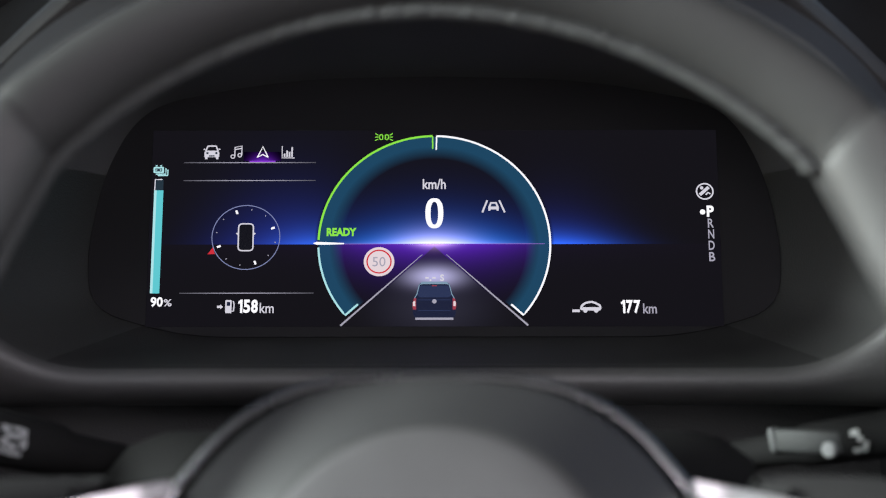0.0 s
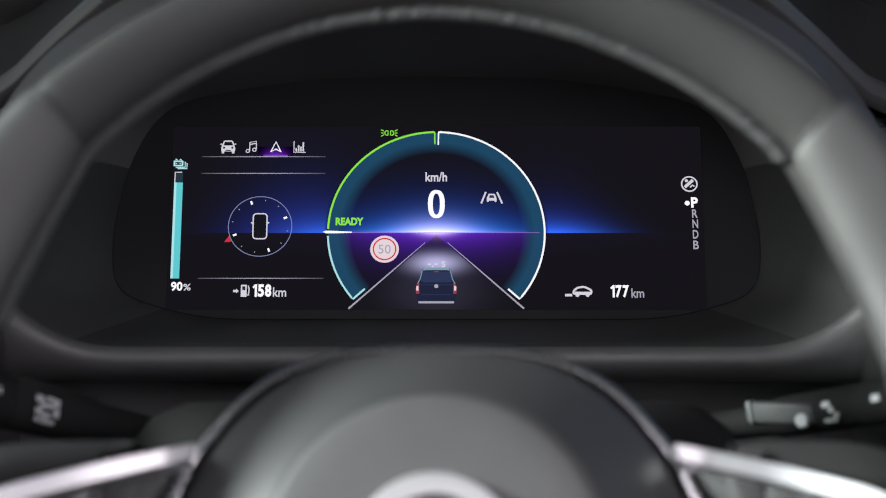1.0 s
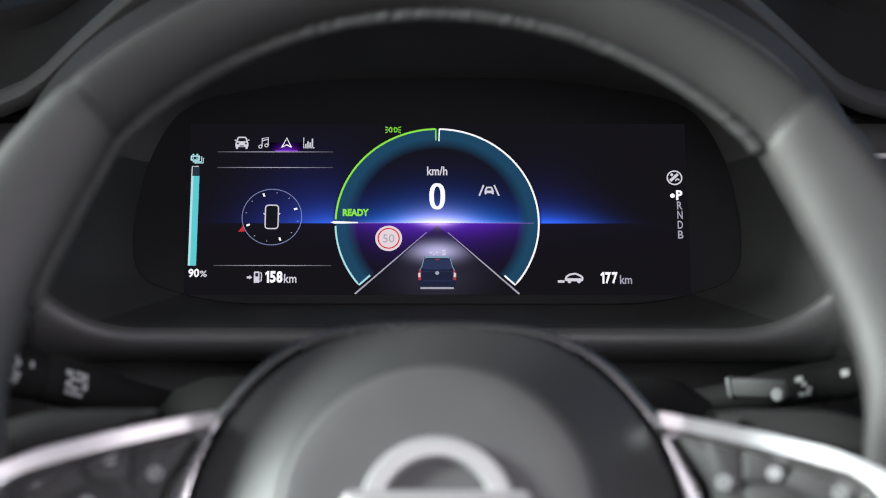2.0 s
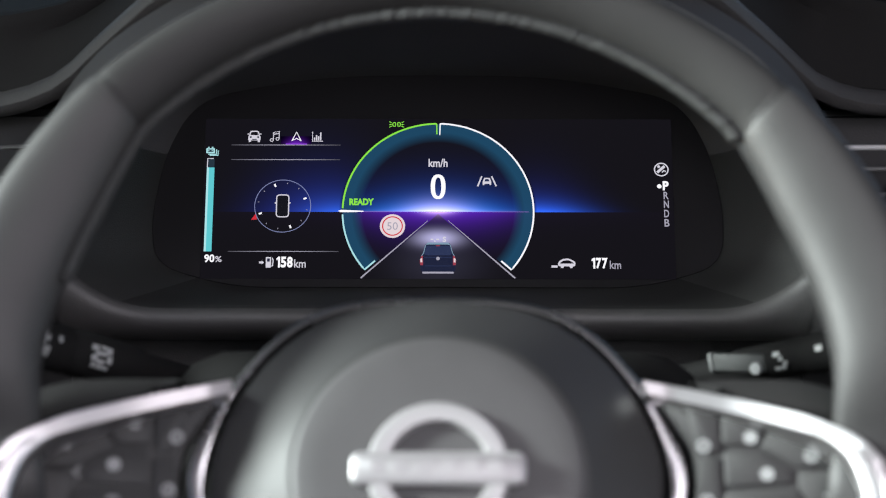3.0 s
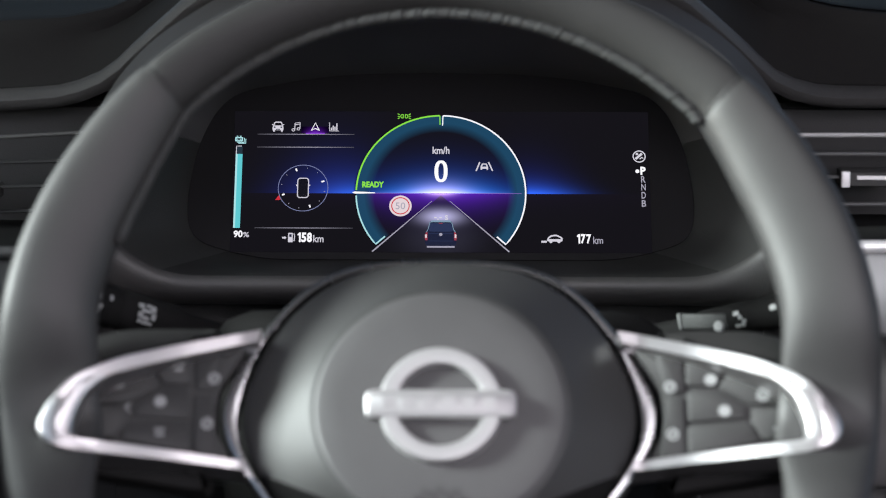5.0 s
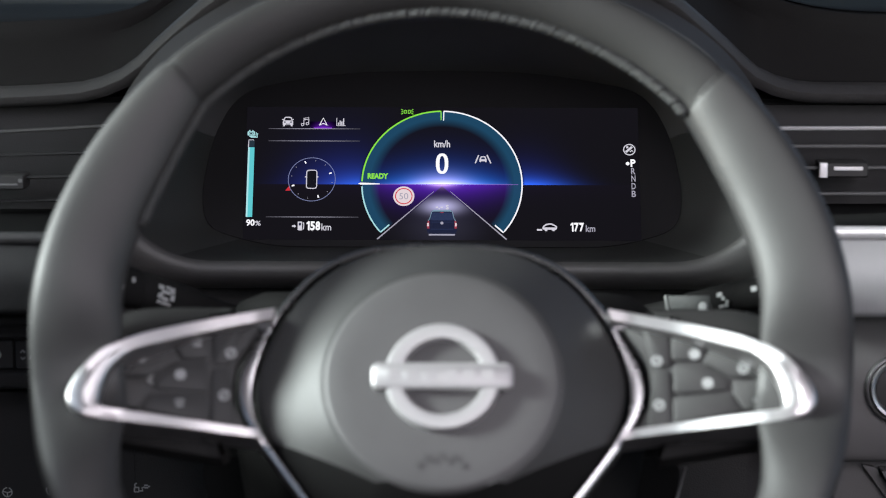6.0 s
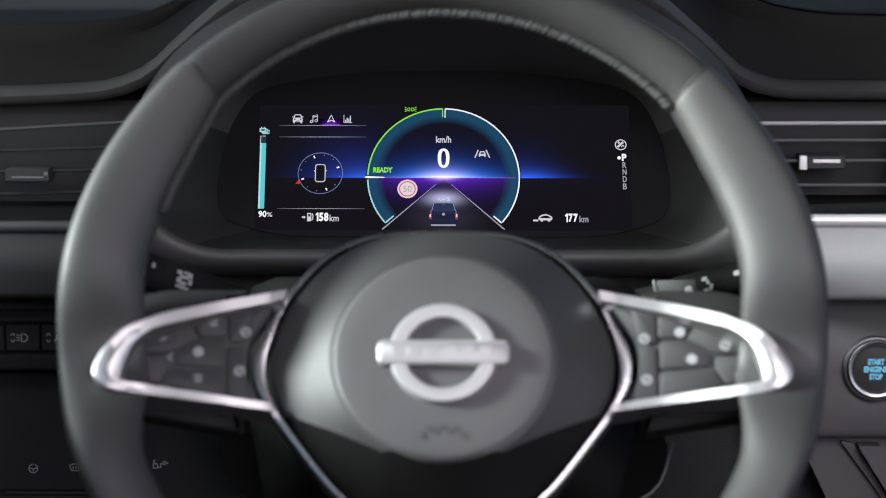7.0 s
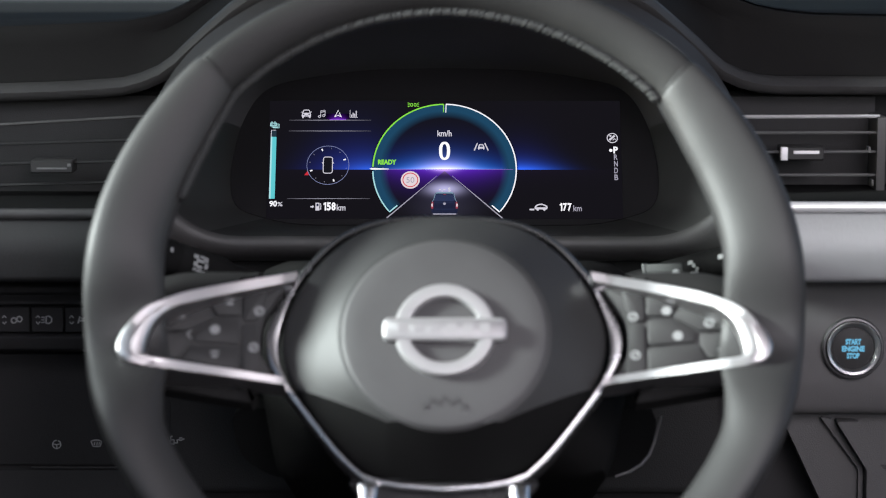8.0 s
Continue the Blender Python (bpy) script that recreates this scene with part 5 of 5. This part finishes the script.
part("collar", bm, COLLAR, start, "dull grey metal collar")
bm = bmesh.new()
rings = []
for r0, h, tooth in ((0.0165, 0.001, 0.0), (0.0165, 0.0048, 0.2), (0.0160, 0.0052, 1.0), (0.0146, 0.0046, 1.0), (0.0142, 0.0042, 0.2), (0.0131, 0.0022, 0.0), (0.0129, 0.0, 0.0)):
    ring = []
    for k in range(N):
        a = 2 * math.pi * k / N
        d = 0.00032 * tooth * (k % 2) * max(0.0, 0.35 + 0.65 * math.sin(a))
        ring.append(Vector((r0 * math.cos(a), r0 * math.sin(a), h - d)))
    rings.append(ring)
loft(bm, rings, True)
part("knurled_ring", bm, SILVER, start, "knurled silver ring", 15)
bm = bmesh.new()
slab(bm, arc(0, 0, 0.0130, 0, 354, 59), 0.0, 0.0026, 0.0008)
part("cap", bm, BUTTON, start, "black button cap")
ICE = glow("lit_blue_text", (0.15, 0.47, 0.70), 1.0)
for word, w, y0 in (("START", 0.0096, 0.0022), ("ENGINE", 0.0140, -0.0021), ("STOP", 0.0078, -0.0064)):
    bm = text_mesh(word, -w / 2, w / 2, y0, y0 + 0.0036, 0.05)
    for v in bm.verts:
        v.co.z = 0.0027 + (0.0001 if v.co.z > 0 else 0)
    part("lit_text", bm, ICE, start, "pale blue lit lettering")

# ---- left switch row and lower panel ----
bm = bmesh.new()
prof = fillet([(-0.045, 0.947), (-0.080, 0.945), (-0.094, 0.938), (-0.094, 0.934), (-0.086, 0.932), (-0.090, 0.9285), (-0.0905, 0.9265), (-0.084, 0.9255), (-0.084, 0.908), (-0.0905, 0.9065), (-0.088, 0.898), (-0.062, 0.892), (-0.045, 0.892)], 0.0015, 3)
sweep_x(bm, prof, -0.455, -0.1905)
dpart("switch_shelf", bm, PLASTIC_BLACK, "dark stepped switch shelf")
for k in range(6):
    x = -0.2225 - 0.0206 * k
    sw = thing("dash_switch", pose(x, -0.084, 0.917), "black rectangular dashboard switch with white symbols", "switch", "row of dashboard switches")
    bm = bmesh.new()
    pts = fillet([(-0.0098, -0.0078), (0.0098, -0.0078), (0.0098, 0.0078), (-0.0098, 0.0078)], 0.001, 3)
    loft(bm, [[Vector((p.x, 0.003, p.y)) for p in pts], [Vector((p.x, -0.005, p.y)) for p in pts], [Vector((p.x * 0.95, -0.0058, p.y * 0.93)) for p in pts]], True, True, True)
    part("key", bm, PLASTIC_BLACK, sw)

    def icon(lines, w=0.0007, closed=False):
        bm = bmesh.new()
        for ln in lines:
            stroke(bm, ln, w, 0.0, 0.0003, closed)
        for v in bm.verts:
            v.co = Vector((v.co.x, -0.0058 - v.co.z, v.co.y))
        part("symbol", bm, MARK_BRIGHT, sw)
    if k < 3:
        icon([[(-0.0068, 0.0012), (-0.0056, 0.0026), (-0.0044, 0.0012)], [(-0.0068, -0.0012), (-0.0056, -0.0026), (-0.0044, -0.0012)]])
    if k == 0:
        icon([[(-0.0018, -0.0022), (-0.0005, 0.0020), (0.0010, 0.0004), (0.0026, 0.0018)], [(-0.001, -0.0006), (0.0022, -0.0006)]], 0.0009)
    elif k == 1:
        icon([arc(0.0006, 0, 0.0022, -90, 90, 10) + [(-0.0006, 0.0022), (-0.0006, -0.0022), (0.0006, -0.0022)]], 0.0008)
        icon([[(-0.0034, 0.0018), (-0.0014, 0.0012)], [(-0.0036, 0.0), (-0.0014, 0.0)], [(-0.0034, -0.0018), (-0.0014, -0.0012)]], 0.0006)
    elif k == 2:
        icon([arc(0.0002, -0.0004, 0.0016, 0, 345, 14), arc(0.0036, 0.0004, 0.0016, 0, 345, 14)], 0.0008, True)

bm = bmesh.new()
prof = fillet([(-0.045, 0.892), (-0.060, 0.890), (-0.0605, 0.8195), (-0.0570, 0.8185), (-0.0570, 0.8170), (-0.0610, 0.8160), (-0.060, 0.740), (-0.045, 0.740)], 0.0008, 2)
sweep_x(bm, prof, -0.455, -0.1722)
dpart("lower_panel", bm, PLASTIC_BLACK, "black lower panel")
bm = bmesh.new()
box(bm, -0.2600, -0.2060, -0.0616, -0.060, 0.8176, 0.8182, 0.0002)
dpart("panel_edge_line", bm, LIP, "thin grey drawer edge line")


def panel_symbol(name, x, z, lines, w, closed=False):
    ob = thing(name, pose(x, -0.0602, z), "small white symbol printed on the black lower panel", "printed symbol", "symbols on the lower panel")
    for ln in lines:
        bm = bmesh.new()
        stroke(bm, ln, w, 0.0, 0.0003, closed)
        for v in bm.verts:
            v.co = Vector((v.co.x, -v.co.z, v.co.y))
        part("line", bm, MARK_BRIGHT, ob)


panel_symbol("printed_symbol", -0.2439, 0.8325, [arc(0, 0, 0.0026, 90, 430, 20), [(-0.0024, 0.0004), (0, -0.0002), (0.0024, 0.0004)], [(0, -0.0002), (0, -0.0024)]], 0.0006)
panel_symbol("printed_symbol", -0.2189, 0.8333, [[(-0.0034, 0.0012), (-0.0012, 0.002), (0.0012, 0.002), (0.0034, 0.0012), (0.0022, -0.002), (-0.0022, -0.002), (-0.0034, 0.0012)], [(-0.0014, -0.0012), (-0.0010, 0.0008)], [(0.0002, -0.0012), (0.0006, 0.0008)], [(0.0016, -0.0010), (0.0020, 0.0008)]], 0.0006)
panel_symbol("printed_symbol", -0.1684, 0.8351, [[(-0.0040, 0.0004), (-0.0016, 0.0004), (-0.0016, -0.0022), (-0.0040, -0.0022), (-0.0040, 0.0004)], [(-0.0036, 0.0004), (-0.0038, 0.0022), (-0.0026, 0.0028)], [(-0.0014, -0.0016), (0.0006, -0.0016), (0.0002, 0.0002), (0.0016, 0.0006)], [(0.0016, 0.0016), (0.0036, 0.0016)], [(0.0016, 0.0002), (0.0036, 0.0002)], [(0.0036, 0.0009), (0.0048, 0.0009)]], 0.0008)

# ---- centre console below the start panel ----
console = thing("centre_console", pose(0.35, -0.10, 0.6), "dark grey plastic centre console with a raised edge", "console")


def cpart(name, bm, mat, label=""):
    p = part(name, bm, mat, console, label)
    p.matrix_parent_inverse = console.matrix_world.inverted()
    return p


bm = bmesh.new()
side = [(0.2090, 0.858), (0.95, 0.858), (0.95, 0.45), (0.32, 0.45), (0.2400, 0.790), (0.2133, 0.846)]
loft(bm, [[Vector((x, y, z)) for x, z in side] for y in (-0.075, 0.1)], True, True, True)
cpart("body", bm, CONSOLE)
for pts, h in (([(0.2330, 0.8545), (0.2405, 0.8530), (0.2600, 0.8228), (0.2600, 0.60), (0.2575, 0.60), (0.2575, 0.8215)], 0.004),
               ([(0.2420, 0.8530), (0.2560, 0.8530), (0.2705, 0.8235), (0.95, 0.8235), (0.95, 0.60), (0.2615, 0.60), (0.2615, 0.8225)], 0.012)):
    bm = bmesh.new()
    o = fillet(pts, 0.0015, 3)
    loft(bm, [[Vector((p.x, -0.074, p.y)) for p in o], [Vector((p.x, -0.075 - h + 0.001, p.y)) for p in o], [Vector((p.x * 0.999 + 0.0003, -0.075 - h, p.y)) for p in o]], True, True, True)
    cpart("raised_edge", bm, CONSOLE)
